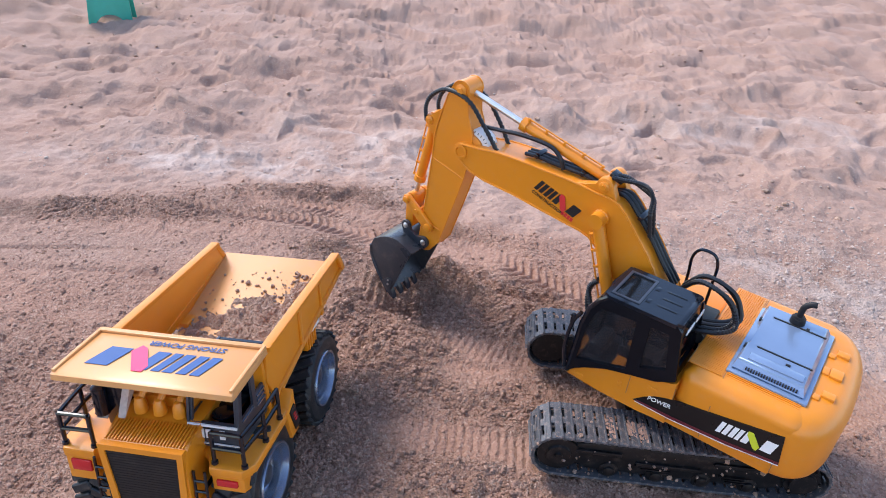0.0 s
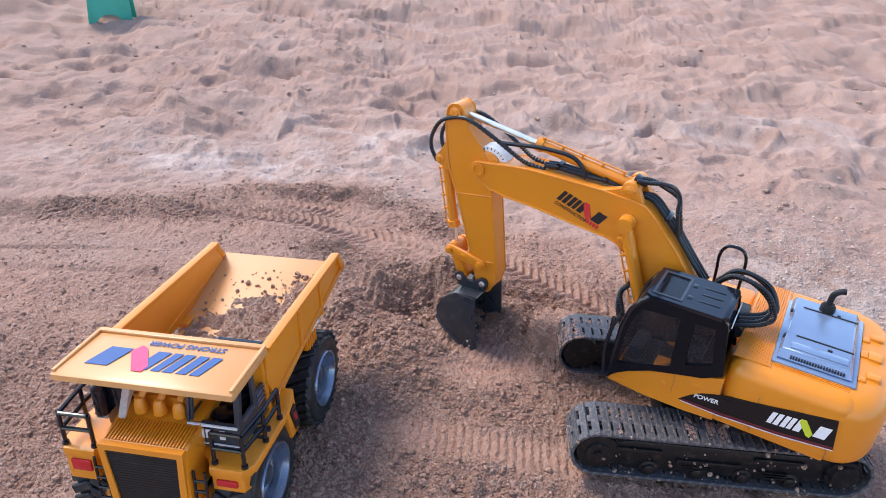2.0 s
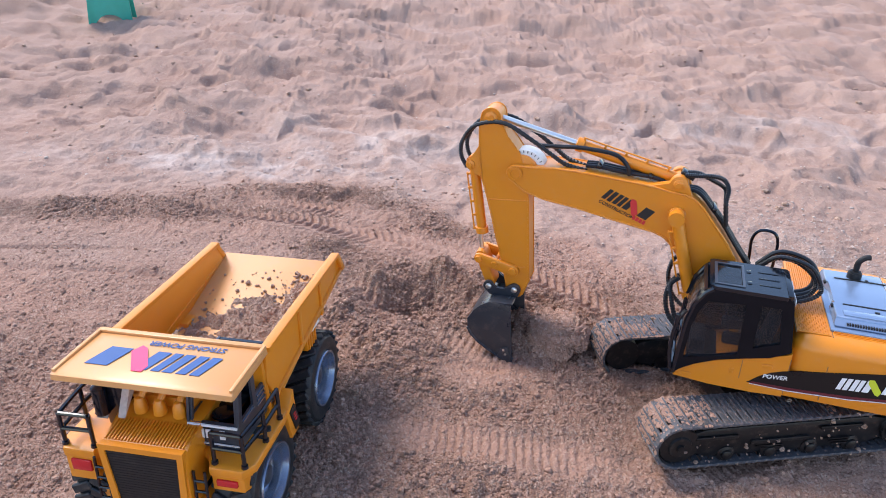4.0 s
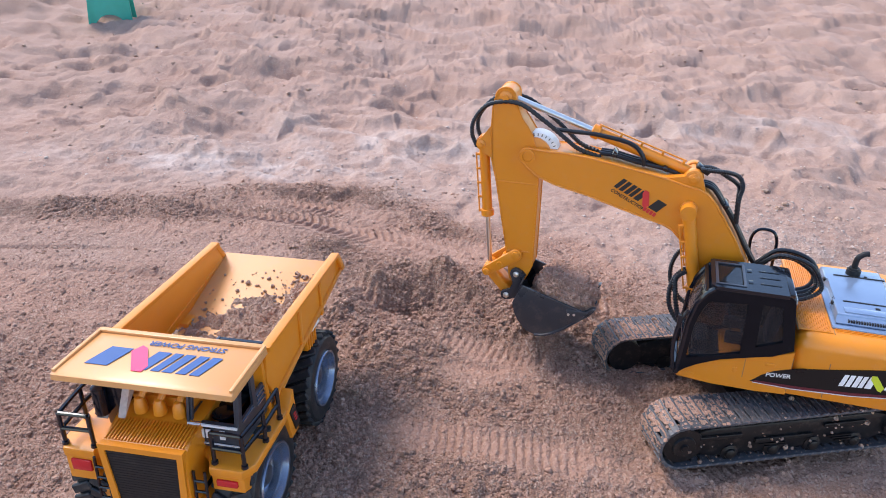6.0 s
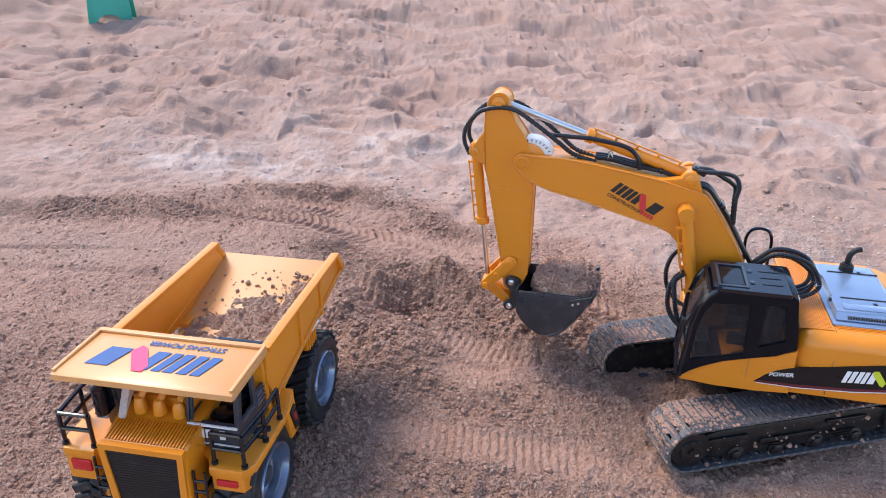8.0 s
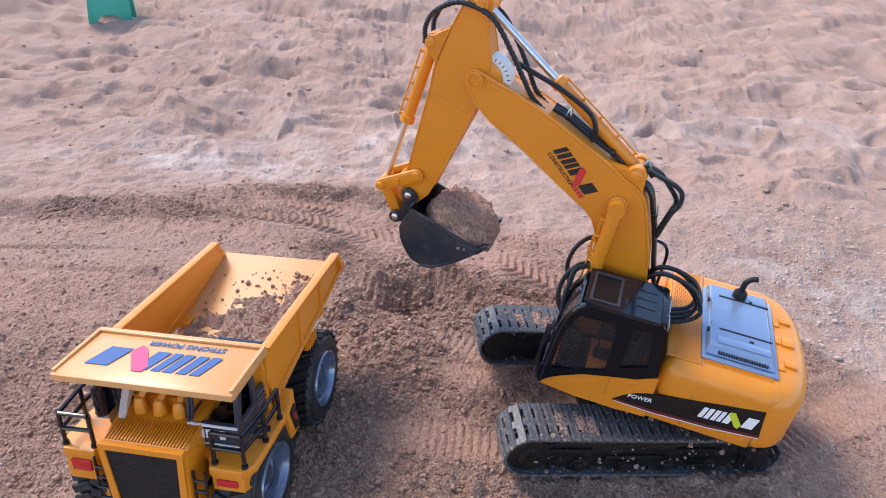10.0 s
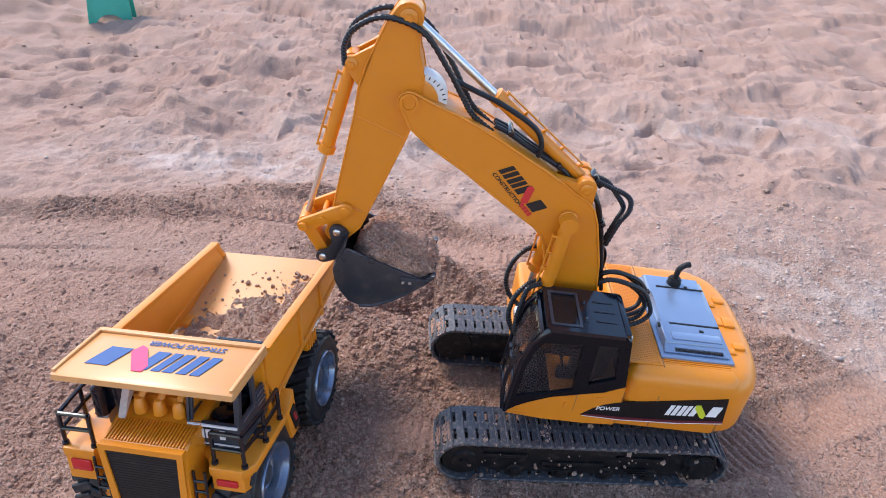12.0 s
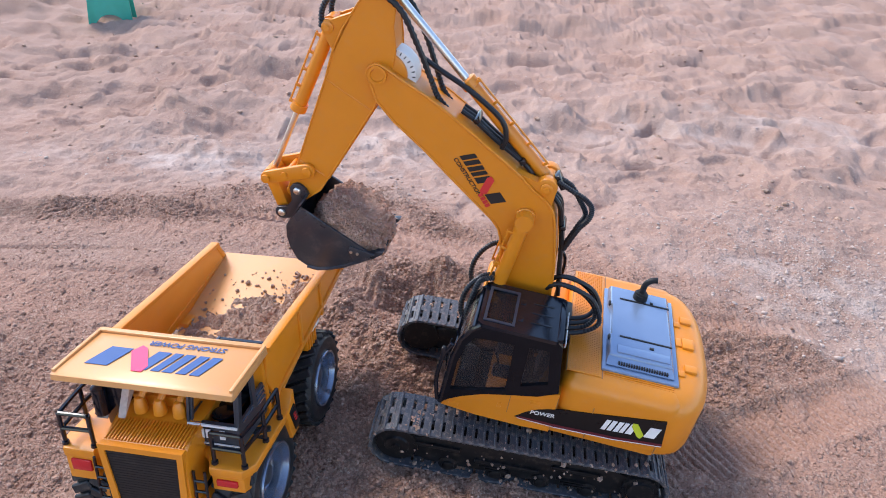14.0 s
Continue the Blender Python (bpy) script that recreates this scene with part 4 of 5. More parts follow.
    for k, y in enumerate((0.012, 0.004)):
        bm = bmesh.new()
        line = spline([(0.142, y, 0.0885), (0.131, y, 0.0945), (0.119 - 0.004 * k, y, 0.1015 - 0.006 * k), (0.109 - 0.003 * k, y, 0.1035 - 0.008 * k), (0.100, y, 0.0975 - 0.004 * k), (0.094, y, 0.0850), (0.080, y, 0.0650)], 12)
        tube(bm, line, 0.0022, 8, 0.0003)
        part("hose", bm, RUBBER, boom, "black ribbed hose loop")
    bm = bmesh.new()
    tube(bm, spline([(0.186, 0.008, 0.058), (0.194, 0.009, 0.066), (0.210, 0.009, 0.069), (0.240, 0.009, 0.058), (0.264, 0.009, 0.045), (0.280, 0.008, 0.036)], 10), 0.0022, 8)
    part("hose", bm, RUBBER, boom, "black rubber hose")

    # --- stick
    bm = bmesh.new()
    out = circ(STICK_TOP[0], STICK_TOP[1], 0.0105, 100, 250, 8) + [(-0.052, 0.0185), (-0.045, 0.0150), (-0.037, 0.0110), (-0.030, 0.0050), (-0.020, -0.0020), (-0.008, -0.0065), (0.016, -0.0105), (0.030, -0.0125), (0.080, -0.0145), (0.128, -0.0160)] \
        + circ(STICK_PIN, 0, 0.0110, -75, 45, 6) + [(0.113, 0.0145), (0.074, 0.0235), (0.034, 0.0325), (0.010, 0.0395), (-0.010, 0.0420), (-0.044, 0.0420)]
    prism(bm, out, -0.0122, 0.0122)
    for y in (-0.0123, 0.0123):
        loop = [Vector((a, y, c)) for a, c in out]
        tube(bm, loop + loop[:2], 0.0009, 6)
    stick = part("stick", bm, YELLOW, ex, "yellow tapering stick", smooth=30)
    bm = bmesh.new()
    for s in (1, -1):
        prism(bm, circ(STICK_CYL[0], STICK_CYL[1], 0.0062, 0, 180, 6) + [(-0.028, 0.041), (0.012, 0.037)], s * 0.0075, s * 0.0122, 0.0006)
        for x0 in (0.032, 0.112):
            z0, z1 = -0.0118 - 0.00004 * x0, 0.0325 - (x0 - 0.034) * 0.228
            rod(bm, (x0, s * 0.0122, z0), (x0 + 0.002, s * 0.0122, z1), 0.0007, 5)
    part("ram_bracket", bm, YELLOW, stick, each=True)
    bm = bmesh.new()
    pin(bm, STICK_TOP[0], STICK_TOP[1], 0.0122, 0.0068)
    pin(bm, STICK_CYL[0], STICK_CYL[1], 0.0122, 0.0050)
    part("pin_cap", bm, YELLOW, stick, each=True)
    for k, y in enumerate((0.0115, -0.0115)):
        bm = bmesh.new()
        line = spline([(0.000, y, 0.0560), (-0.014, y, 0.0625), (-0.030, y, 0.0605), (-0.048, y * 1.15, 0.0450), (-0.0525, y * 1.25, 0.0160), (-0.038, y * 1.2, -0.0120), (-0.022, y, -0.0350), (-0.012, y * 0.8, -0.0500), (-0.006, y * 0.6, -0.0720)], 12)
        tube(bm, line, 0.0023, 8, 0.00035)
        part("hose", bm, RUBBER, stick, "black ribbed hose")

    # --- bucket, in the space of its pin with x to the link pin
    bm = bmesh.new()
    shell = [(-0.002, -0.0085), (0.024, -0.0100), (0.034, -0.0160), (0.042, -0.0245), (0.0495, -0.0370), (0.0490, -0.0480), (0.0445, -0.0570), (0.037, -0.0645), (0.024, -0.0735), (0.010, -0.0810), (-0.003, -0.0875)]
    inner = [(a - 0.0030 * (1 if 1 < i < 8 else 0.3), c + 0.0026 * (1 if i > 5 else -0.6)) for i, (a, c) in enumerate(shell)]
    prism(bm, shell + inner[::-1], -0.0345, 0.0345)
    lip = [(-0.001, -0.0110)] + shell[1:] + [(-0.0055, -0.0850)]
    for s in (1, -1):
        prism(bm, lip, s * 0.0325, s * 0.0352, 0.0005)
        prism(bm, [(-0.008, -0.0880), (0.000, -0.0660), (0.007, -0.0680), (0.012, -0.0800)], s * 0.0350, s * 0.0366, 0.0004)
        prism(bm, circ(0, 0, 0.0072, 60, 220, 7) + [(-0.004, -0.010), (0.028, -0.011)] + circ(EAR, 0, 0.0066, -60, 110, 7) + [(0.0215, -0.0012), (0.012, -0.0015)], s * 0.0128, s * 0.0165, 0.0006)
    tube(bm, [Vector((a, 0.0352, c)) for a, c in shell[5:]], 0.0016, 6)
    tube(bm, [Vector((a, -0.0352, c)) for a, c in shell[5:]], 0.0016, 6)
    bucket = part("bucket", bm, BUCKET, ex, "black plastic digging bucket", smooth=28)
    tooth = None
    for y in (-0.029, -0.0145, 0, 0.0145, 0.029):
        if tooth is None:
            bm = bmesh.new()
            prism(bm, [(0.004, 0.0035), (0.004, -0.0035), (-0.009, -0.0016), (-0.0115, 0.0002), (-0.008, 0.0022)], -0.0036, 0.0036, 0.0006)
            tooth = part("bucket_tooth", bm, BUCKET, bucket, m=pose(-0.003, y, -0.0878, 0, -27, 0))
        else:
            again(tooth, pose(-0.003, y, -0.0878, 0, -27, 0))
    bm = bmesh.new()
    for x in (0, EAR):
        for s in (1, -1):
            lathe(bm, [(0, 0.0036), (s * 0.0012, 0.0034), (s * 0.0020, 0.0022)], (x, s * 0.0165, 0), 14)
    part("bucket_pin", bm, STEEL, bucket, "bright steel pin ends", each=True)
    bm = bmesh.new()
    for y in (0.0362, -0.0362):
        for a, c in ((0.002, -0.0755), (0.0045, -0.0700)):
            lathe(bm, [(0, 0.0016), (0.0012 * (1 if y > 0 else -1), 0.0014)], (a, y, c), 10)
    part("bucket_bolt", bm, STEEL, bucket, each=True)

    # --- links: each lies along x from its first pin
    bm = bmesh.new()
    for s in (1, -1):
        prism(bm, circ(0, 0, 0.0068, 90, 270, 8) + circ(ROCKER, 0, 0.0056, -90, 90, 8), s * 0.0130, s * 0.0172, 0.0008)
        lathe(bm, [(0, 0.0046), (s * 0.0020, 0.0042), (s * 0.0024, 0.0028)], (0, s * 0.0172, 0), 14)
        lathe(bm, [(0, 0.0040), (s * 0.0030, 0.0038), (s * 0.0034, 0.0026)], (ROCKER, s * 0.0172, 0), 14)
        lathe(bm, [(0, 0.0034), (s * 0.0016, 0.0030)], (ROCKER * 0.55, s * 0.0172, 0), 12)
    rod(bm, (ROCKER, -0.0165, 0), (ROCKER, 0.0165, 0), 0.0034, 12)
    rod(bm, (ROCKER * 0.55, -0.0150, 0), (ROCKER * 0.55, 0.0150, 0), 0.0024, 12)
    rocker = part("rocker_arm", bm, YELLOW, ex)
    bm = bmesh.new()
    prism(bm, circ(0, 0, 0.0058, 90, 270, 6) + circ(LINK, 0, 0.0054, -90, 90, 6), -0.0105, 0.0105, 0.0008)
    link = part("bucket_link", bm, YELLOW, ex)

    def ram(name, length, r, rodlen, rr, rodmat, rail=True):
        """A barrel along x from its own pin, and a rod along x towards it."""
        bm = bmesh.new()
        rod(bm, (0, -0.0068, 0), (0, 0.0068, 0), r * 1.25, 14)
        rod(bm, (0.002, 0, 0), (length, 0, 0), r, 16)
        barrel = part(name + "_barrel", bm, YELLOW, ex)
        bm = bmesh.new()
        lathe(bm, [(0, r * 0.7), (0.001, r * 1.28), (0.008, r * 1.28), (0.009, r * 0.8)], n=16, axis="z")
        bmesh.ops.rotate(bm, verts=bm.verts[:], cent=(0, 0, 0), matrix=Euler((0, radians(90), 0)).to_matrix())
        bmesh.ops.translate(bm, verts=bm.verts[:], vec=(length - 0.008, 0, 0))
        if rail:
            rod(bm, (0.012, r * 0.3, r * 1.55), (length - 0.004, r * 0.3, r * 1.55), 0.0009, 6)
            for k in range(5):
                box(bm, (0.014 + (length - 0.02) * k / 4, r * 0.3, r * 1.25), (0.0024, 0.003, r * 0.9), 0.0004)
        part("barrel_collar", bm, YELLOW, barrel)
        bm = bmesh.new()
        rod(bm, (0.002, 0, 0), (rodlen, 0, 0), rr, 14)
        rod(bm, (0, -0.0062, 0), (0, 0.0062, 0), rr * 1.9, 14)
        return barrel, part(name + "_rod", bm, rodmat, ex)
    arm = ram("stick_ram", 0.108, 0.0058, 0.125, 0.0033, STEEL)
    dig = ram("bucket_ram", 0.085, 0.0056, 0.078, 0.0026, STEEL)
    lifts = []
    for s in (1, -1):
        lifts.append((s, *ram("lift_ram", 0.088, 0.0062, 0.080, 0.0034, STEEL)))
        for k in range(1 + (s > 0)):
            bm = bmesh.new()
            line = spline([(0.062, 0.006 * k, 0.006), (0.070, 0.006 * k, 0.016), (0.086, 0.006 * k, 0.0235 - 0.006 * k), (0.106, 0.006 * k, 0.0245 - 0.007 * k), (0.124, 0.006 * k, 0.017 - 0.003 * k), (0.136, 0.006 * k, 0.004)], 12)
            tube(bm, line, 0.0024, 8, 0.0004)
            part("hose", bm, RUBBER, lifts[-1][1], "black ribbed hose")
    return dict(ex=ex, belts=belts, body=body, boom=boom, stick=stick, bucket=bucket, rocker=rocker, link=link, arm=arm, dig=dig, lifts=lifts)


# ---- the dump truck: x ahead, y to its left, wheels on z = 0
def wheel(tr, x, y0, y1, R, s):
    """A lugged tyre with a deep dished rim; s: the side it faces."""
    w = y1 - y0
    bm = bmesh.new()
    lathe(bm, [(0, 0.6 * R), (0.001, 0.86 * R), (0.005, 0.93 * R), (w - 0.005, 0.93 * R), (w - 0.001, 0.86 * R), (w, 0.72 * R), (w - 0.002, 0.585 * R), (w * 0.3, 0.54 * R)], n=40)
    m = pose(x, y0 if s > 0 else -y0, R, 0, 0, 0 if s > 0 else 180)
    ty = part("wheel", bm, TYRE, tr, "lugged black rubber tyre dusted with sand", m=m)
    lug, n = None, 26
    for k in range(n):
        for side in (0, 1):
            a = 360 * (k + 0.5 * side) / n
            at = pose(0.95 * R * math.cos(radians(a)), w * (0.27 + 0.46 * side), 0.95 * R * math.sin(radians(a)), 0, -a, 0) @ pose(0, 0, 0, 24 if side else -24, 0, 0)
            if lug is None:
                bm = bmesh.new()
                box(bm, (0, 0, 0), (0.08 * R, w * 0.50, 0.165 * R), 0.0010, 1)
                lug = part("tread_lug", bm, TYRE, ty, m=at)
            else:
                again(lug, at)
    bm = bmesh.new()
    lathe(bm, [(w * 0.3, 0.56 * R), (w - 0.001, 0.60 * R), (w + 0.0008, 0.585 * R), (w + 0.0004, 0.55 * R), (w - 0.005, 0.525 * R), (w - 0.0055, 0.49 * R), (w - 0.012, 0.465 * R), (w - 0.0125, 0.42 * R), (w - 0.014, 0.40 * R), (w - 0.0145, 0.2 * R), (w - 0.010, 0.18 * R), (w - 0.009, 0.1 * R)], n=40)
    for k in range(10):
        a = 2 * math.pi * k / 10
        rod(bm, (0.3 * R * math.cos(a), w - 0.0145, 0.3 * R * math.sin(a)), (0.3 * R * math.cos(a), w - 0.0125, 0.3 * R * math.sin(a)), 0.0014, 6)
    part("rim", bm, RIM, ty, "dished silver rim")
    bm = bmesh.new()
    lathe(bm, [(w - 0.0142, 0.24 * R), (w - 0.0085, 0.22 * R), (w - 0.0078, 0.17 * R), (w - 0.0060, 0.15 * R), (w - 0.0055, 0.1 * R)], n=24)
    part("hub", bm, GREY, ty, "dark grey hub")


def rails(tr, s):
    """Black tube railing round one front deck."""
    pts = [(0.118, 0.0495 * s), (0.1185, 0.0735 * s), (0.088, 0.0770 * s), (0.060, 0.0770 * s)]
    bm = bmesh.new()
    for x, y in pts:
        rod(bm, (x, y, 0.094), (x, y, 0.1225), 0.0017, 8)
        lathe(bm, [(0.0935, 0.0028), (0.096, 0.0026)], (x, y, 0), 8, "z")
    for z in (0.1225, 0.1085):
        for (a, c), (d, e) in zip(pts, pts[1:]):
            rod(bm, (a, c, z), (d, e, z), 0.0017, 8)
    part("railing_bar", bm, BLACK, tr, "black tube railing", each=True)


def truck():
    tr = tagged(new("toy_dump_truck"), "yellow plastic toy dump truck with a little sand in its bed", "toy truck")
    gx, gy = TRUCK_LEAN
    lean = Matrix(((1, 0, -gx, 0), (0, 1, -gy, 0), (gx, gy, 1, 0), (0, 0, 0, 1)))
    q = (lean @ pose(0, 0, 0, 0, 0, TRUCK_TURN)).to_quaternion()
    tr.matrix_basis = Matrix.Translation((TRUCK_AT[0], TRUCK_AT[1], 0)) @ q.to_matrix().to_4x4()
    for s in (1, -1):
        wheel(tr, -0.0605, 0.021, 0.0725, 0.0475, s)
        wheel(tr, 0.0765, 0.042, 0.0765, 0.0475, s)
    bm = bmesh.new()
    box(bm, (-0.01, 0, 0.062), (0.22, 0.044, 0.024), 0.003)
    rod(bm, (-0.0605, -0.045, 0.0475), (-0.0605, 0.045, 0.0475), 0.012, 14)
    rod(bm, (0.0765, -0.05, 0.0475), (0.0765, 0.05, 0.0475), 0.009, 14)
    box(bm, (0.085, 0, 0.05), (0.06, 0.07, 0.03), 0.004)
    part("chassis", bm, FRAME, tr, "black chassis")

    # bed: two sides, floor, headboard
    for s in (1, -1):
        bm = bmesh.new()
        prism(bm, [(0.050, 0.1520), (-0.1285, 0.1505), (-0.1430, 0.1300), (-0.075, 0.112), (0.040, 0.098), (0.054, 0.124)], s * 0.0625, s * 0.0668, 0.0008)
        prism(bm, [(0.050, 0.1540), (-0.1300, 0.1525), (-0.1325, 0.1485), (0.050, 0.1500)], s * 0.0615, s * 0.0700, 0.0008)
        prism(bm, [(-0.124, 0.1500), (-0.1310, 0.1500), (-0.1445, 0.1300), (-0.1375, 0.1290)], s * 0.0620, s * 0.0705, 0.0006)
        prism(bm, [(0.040, 0.104), (-0.142, 0.1335), (-0.142, 0.1295), (0.040, 0.099)], s * 0.0620, s * 0.0695, 0.0006)
        for x in (-0.02, -0.075):
            box(bm, (x, s * 0.0676, 0.130), (0.005, 0.003, 0.036), 0.0006)
        part("bed_side", bm, YELLOW, tr, "yellow bed side wall")
    # floor: its paleness is sky sheen put into the colour
    bm = bmesh.new()
    prism(bm, [(0.052, 0.088), (-0.040, 0.105), (-0.146, 0.1335), (-0.147, 0.1300), (-0.040, 0.1005), (0.050, 0.083)], -0.0635, 0.0635, 0.0004)
    part("bed_floor", bm, YELLOW_SHEEN, tr, "dusty yellow bed floor, paled by painted sky sheen")
    bm = bmesh.new()
    prism(bm, [(0.060, 0.157), (0.056, 0.157), (0.046, 0.084), (0.052, 0.083)], -0.0655, 0.0655, 0.0004)
    part("headboard", bm, YELLOW, tr)
    # canopy over the cab, with the sky's sheen painted into its pale yellow
    bm = bmesh.new()
    prism(bm, [(0.0575, 0.1590), (0.1150, 0.1598), (0.1185, 0.1580), (0.1190, 0.1535), (0.1165, 0.1525), (0.0560, 0.1530)], -0.0715, 0.0715, 0.0008)
    for s in (1, -1):
        box(bm, (0.0865, s * 0.0697, 0.1602), (0.060, 0.0030, 0.0026), 0.0008)
    box(bm, (0.0585, 0, 0.1602), (0.005, 0.139, 0.0030), 0.0010)
    part("canopy", bm, YELLOW_SHEEN, tr, "yellow canopy with printed blue emblem")
    top = pose(0.0880, 0, 0.1600, 0, 0, -90)
    emblem(tr, top @ pose(0, 0.0030, 0), 0.092, 0.024, BLUE, PINK, "blue block emblem")
    lettering("canopy_word", "STRONG POWER", 0.0082, top @ pose(-0.012, -0.0195, 0), BLUE, tr, "blue printed words STRONG POWER")

    # engine hood and radiator
    bm = bmesh.new()
    prism(bm, [(0.131, 0.055), (0.131, 0.1085), (0.127, 0.1115), (0.104, 0.1150), (0.100, 0.1170), (0.060, 0.1200), (0.060, 0.06)], -0.034, 0.034, 0.0022)
    part("engine_hood", bm, YELLOW, tr, "yellow engine hood with grooves")
    bm = bmesh.new()
    for k in range(25):
        box(bm, (0.1160, -0.0312 + 0.0026 * k, 0.1138), (0.022, 0.0013, 0.0014), 0.0004, rot=Euler((0, radians(8), 0)).to_matrix())
    part("hood_rib", bm, YELLOW, tr, each=True)
    bm = bmesh.new()
    holed(bm, [(-0.034, 0.112), (0.034, 0.112), (0.0305, 0.040), (-0.0305, 0.040)], [[(-0.0290, 0.107), (0.0290, 0.107), (0.0245, 0.045), (-0.0245, 0.045)]], 0.128, 0.1335, plane="yz")
    part("radiator_frame", bm, YELLOW, tr)
    bm = bmesh.new()
    prism(bm, [(-0.0295, 0.1075), (0.0295, 0.1075), (0.0250, 0.044), (-0.0250, 0.044)], 0.1308, 0.1320, plane="yz")
    for k in range(24):
        z = 0.047 + 0.0025 * k
        hw = 0.0245 + 0.0045 * (z - 0.045) / 0.062
        box(bm, (0.1320, 0, z), (0.0004, hw * 2, 0.0016))
    part("radiator_grille", bm, MATT, tr, "black slatted radiator grille")
    bm = bmesh.new()
    box(bm, (0.080, -0.004, 0.122), (0.022, 0.050, 0.010), 0.002)
    for k in range(3):
        y = -0.017 + 0.016 * k
        lathe(bm, [(0.118, 0.0052), (0.126, 0.0048), (0.1305, 0.0030), (0.1315, 0.001)], (0.099, y, 0), 14, "z")
        tube(bm, spline([(0.099, y, 0.128), (0.092, y + 0.002, 0.134), (0.083, y + 0.003, 0.130)]), 0.0028, 8)
    for k in range(6):
        box(bm, (0.0745, -0.024 + 0.007 * k, 0.1285), (0.018, 0.003, 0.006), 0.0008)
    part("engine_piece", bm, YELLOW, tr, "yellow moulded engine details", each=True)
    bm = bmesh.new()
    box(bm, (0.090, -0.041, 0.126), (0.014, 0.018, 0.056), 0.002)
    rod(bm, (0.100, -0.050, 0.112), (0.100, -0.050, 0.136), 0.0055, 14)
    part("air_filter", bm, BLACK, tr, "black air filter housing")
    bm = bmesh.new()
    prism(bm, [(0.094, 0.145), (0.110, 0.118), (0.094, 0.132)], -0.0300, -0.0240)
    box(bm, (0.094, -0.026, 0.150), (0.008, 0.014, 0.006), 0.001)
    part("filter_bracket", bm, PEBBLE, tr, "pale plastic bracket")
    # decks, lamps, ladders
    for s in (1, -1):
        bm = bmesh.new()
        prism(bm, [(0.104, 0.031 * s), (0.109, 0.041 * s), (0.1235, 0.047 * s), (0.1235, 0.073 * s), (0.113, 0.080 * s), (0.055, 0.080 * s), (0.040, 0.076 * s), (0.040, 0.031 * s)], 0.0855, 0.0935, 0.0014, plane="xy")
        low = 0.0725 if s > 0 else 0.064
        prism(bm, [(0.110, low - 0.006), (0.1225, low), (0.1225, 0.088), (0.104, 0.088)], s * 0.0475, s * 0.0735, 0.0012)
        prism(bm, [(0.030, 0.060), (0.044, 0.060), (0.052, 0.090), (0.034, 0.104)], s * 0.066, s * 0.0795, 0.0010)
        part("front_deck", bm, YELLOW, tr, "yellow front deck and fender")
        bm = bmesh.new()
        box(bm, (0.1230, s * 0.0600, 0.0800 if s > 0 else 0.0785), (0.003, 0.0170, 0.0060 if s > 0 else 0.0105), 0.0012)
        part("front_lamp", bm, LAMP, tr, "red front lamp")
        rails(tr, s)
        bm = bmesh.new()
        for y in (0.0360, 0.0450):
            rod(bm, (0.1300, s * y, 0.020), (0.1265, s * y, 0.0915), 0.0012, 6)
        for k in range(7):
            z = 0.024 + 0.0098 * k
            rod(bm, (0.1297 - 0.0004 * k, s * 0.0360, z), (0.1297 - 0.0004 * k, s * 0.0450, z), 0.0011, 6)
        part("ladder_bar", bm, BLACK, tr, "thin black ladder", each=True)
    bm = bmesh.new()
    box(bm, (0.108, 0, 0.045), (0.030, 0.096, 0.028), 0.003)
    part("bumper", bm, YELLOW, tr)
    # cab
    y0, y1 = 0.022, 0.0640
    prof = [(0.1035, 0.095), (0.1035, 0.112), (0.0945, 0.1535), (0.040, 0.1535), (0.040, 0.095)]
    wa = [(0.0965, 0.1185), (0.0905, 0.1480), (0.0760, 0.1480), (0.0760, 0.1185)]
    wb = [(0.0700, 0.1250), (0.0700, 0.1480), (0.0520, 0.1480), (0.0520, 0.1250)]
    for a, c in ((y1 - 0.002, y1), (y0, y0 + 0.002)):
        bm = bmesh.new()
        holed(bm, prof, [wa, wb], a, c)
        part("cab_side", bm, GREY, tr, "dark grey cab side")
    bm = bmesh.new()
    for z0 in (0.150, 0.121, 0.1165, 0.112):
        x0, x1 = (0.046, 0.090) if z0 > 0.14 else (0.050, 0.070)
        box(bm, ((x0 + x1) / 2, y1 + 0.0004, z0), (x1 - x0, 0.0012, 0.0014))
    box(bm, (0.0865, y1 + 0.0004, 0.1165), (0.020, 0.0012, 0.0012))
    part("cab_trim", bm, RIM, tr, "thin silver trim lines", each=True)
    bm = bmesh.new()
    holed(bm, [(y0, 0.095), (y1, 0.095), (y1, 0.1535), (y0, 0.1535)], [[(y0 + 0.004, 0.1165), (y1 - 0.004, 0.1165), (y1 - 0.005, 0.1495), (y0 + 0.005, 0.1495)]], 0.1000, 0.1025, plane="yz")
    for v in bm.verts:
        v.co.x -= max(0, v.co.z - 0.112) * 0.21
    part("cab_front", bm, GREY, tr)
    bm = bmesh.new()
    box(bm, (0.1035, (y0 + y1) / 2, 0.1155), (0.0012, 0.040, 0.0020))
    box(bm, (0.1035, (y0 + y1) / 2, 0.0985), (0.0012, 0.040, 0.0008))
    for k in range(5):
        if k != 3:
            box(bm, (0.1038, 0.028 + 0.0056 * k, 0.1080), (0.0010, 0.0042, 0.0078))
    part("cab_mark", bm, WHITE, tr, "white stripe and printed bars", each=True)
    bm = bmesh.new()
    box(bm, (0.042, (y0 + y1) / 2, 0.124), (0.003, y1 - y0, 0.058))
    box(bm, (0.070, (y0 + y1) / 2, 0.097), (0.060, y1 - y0 - 0.004, 0.004))
    box(bm, (0.066, 0.043, 0.106), (0.020, 0.022, 0.014), 0.003)
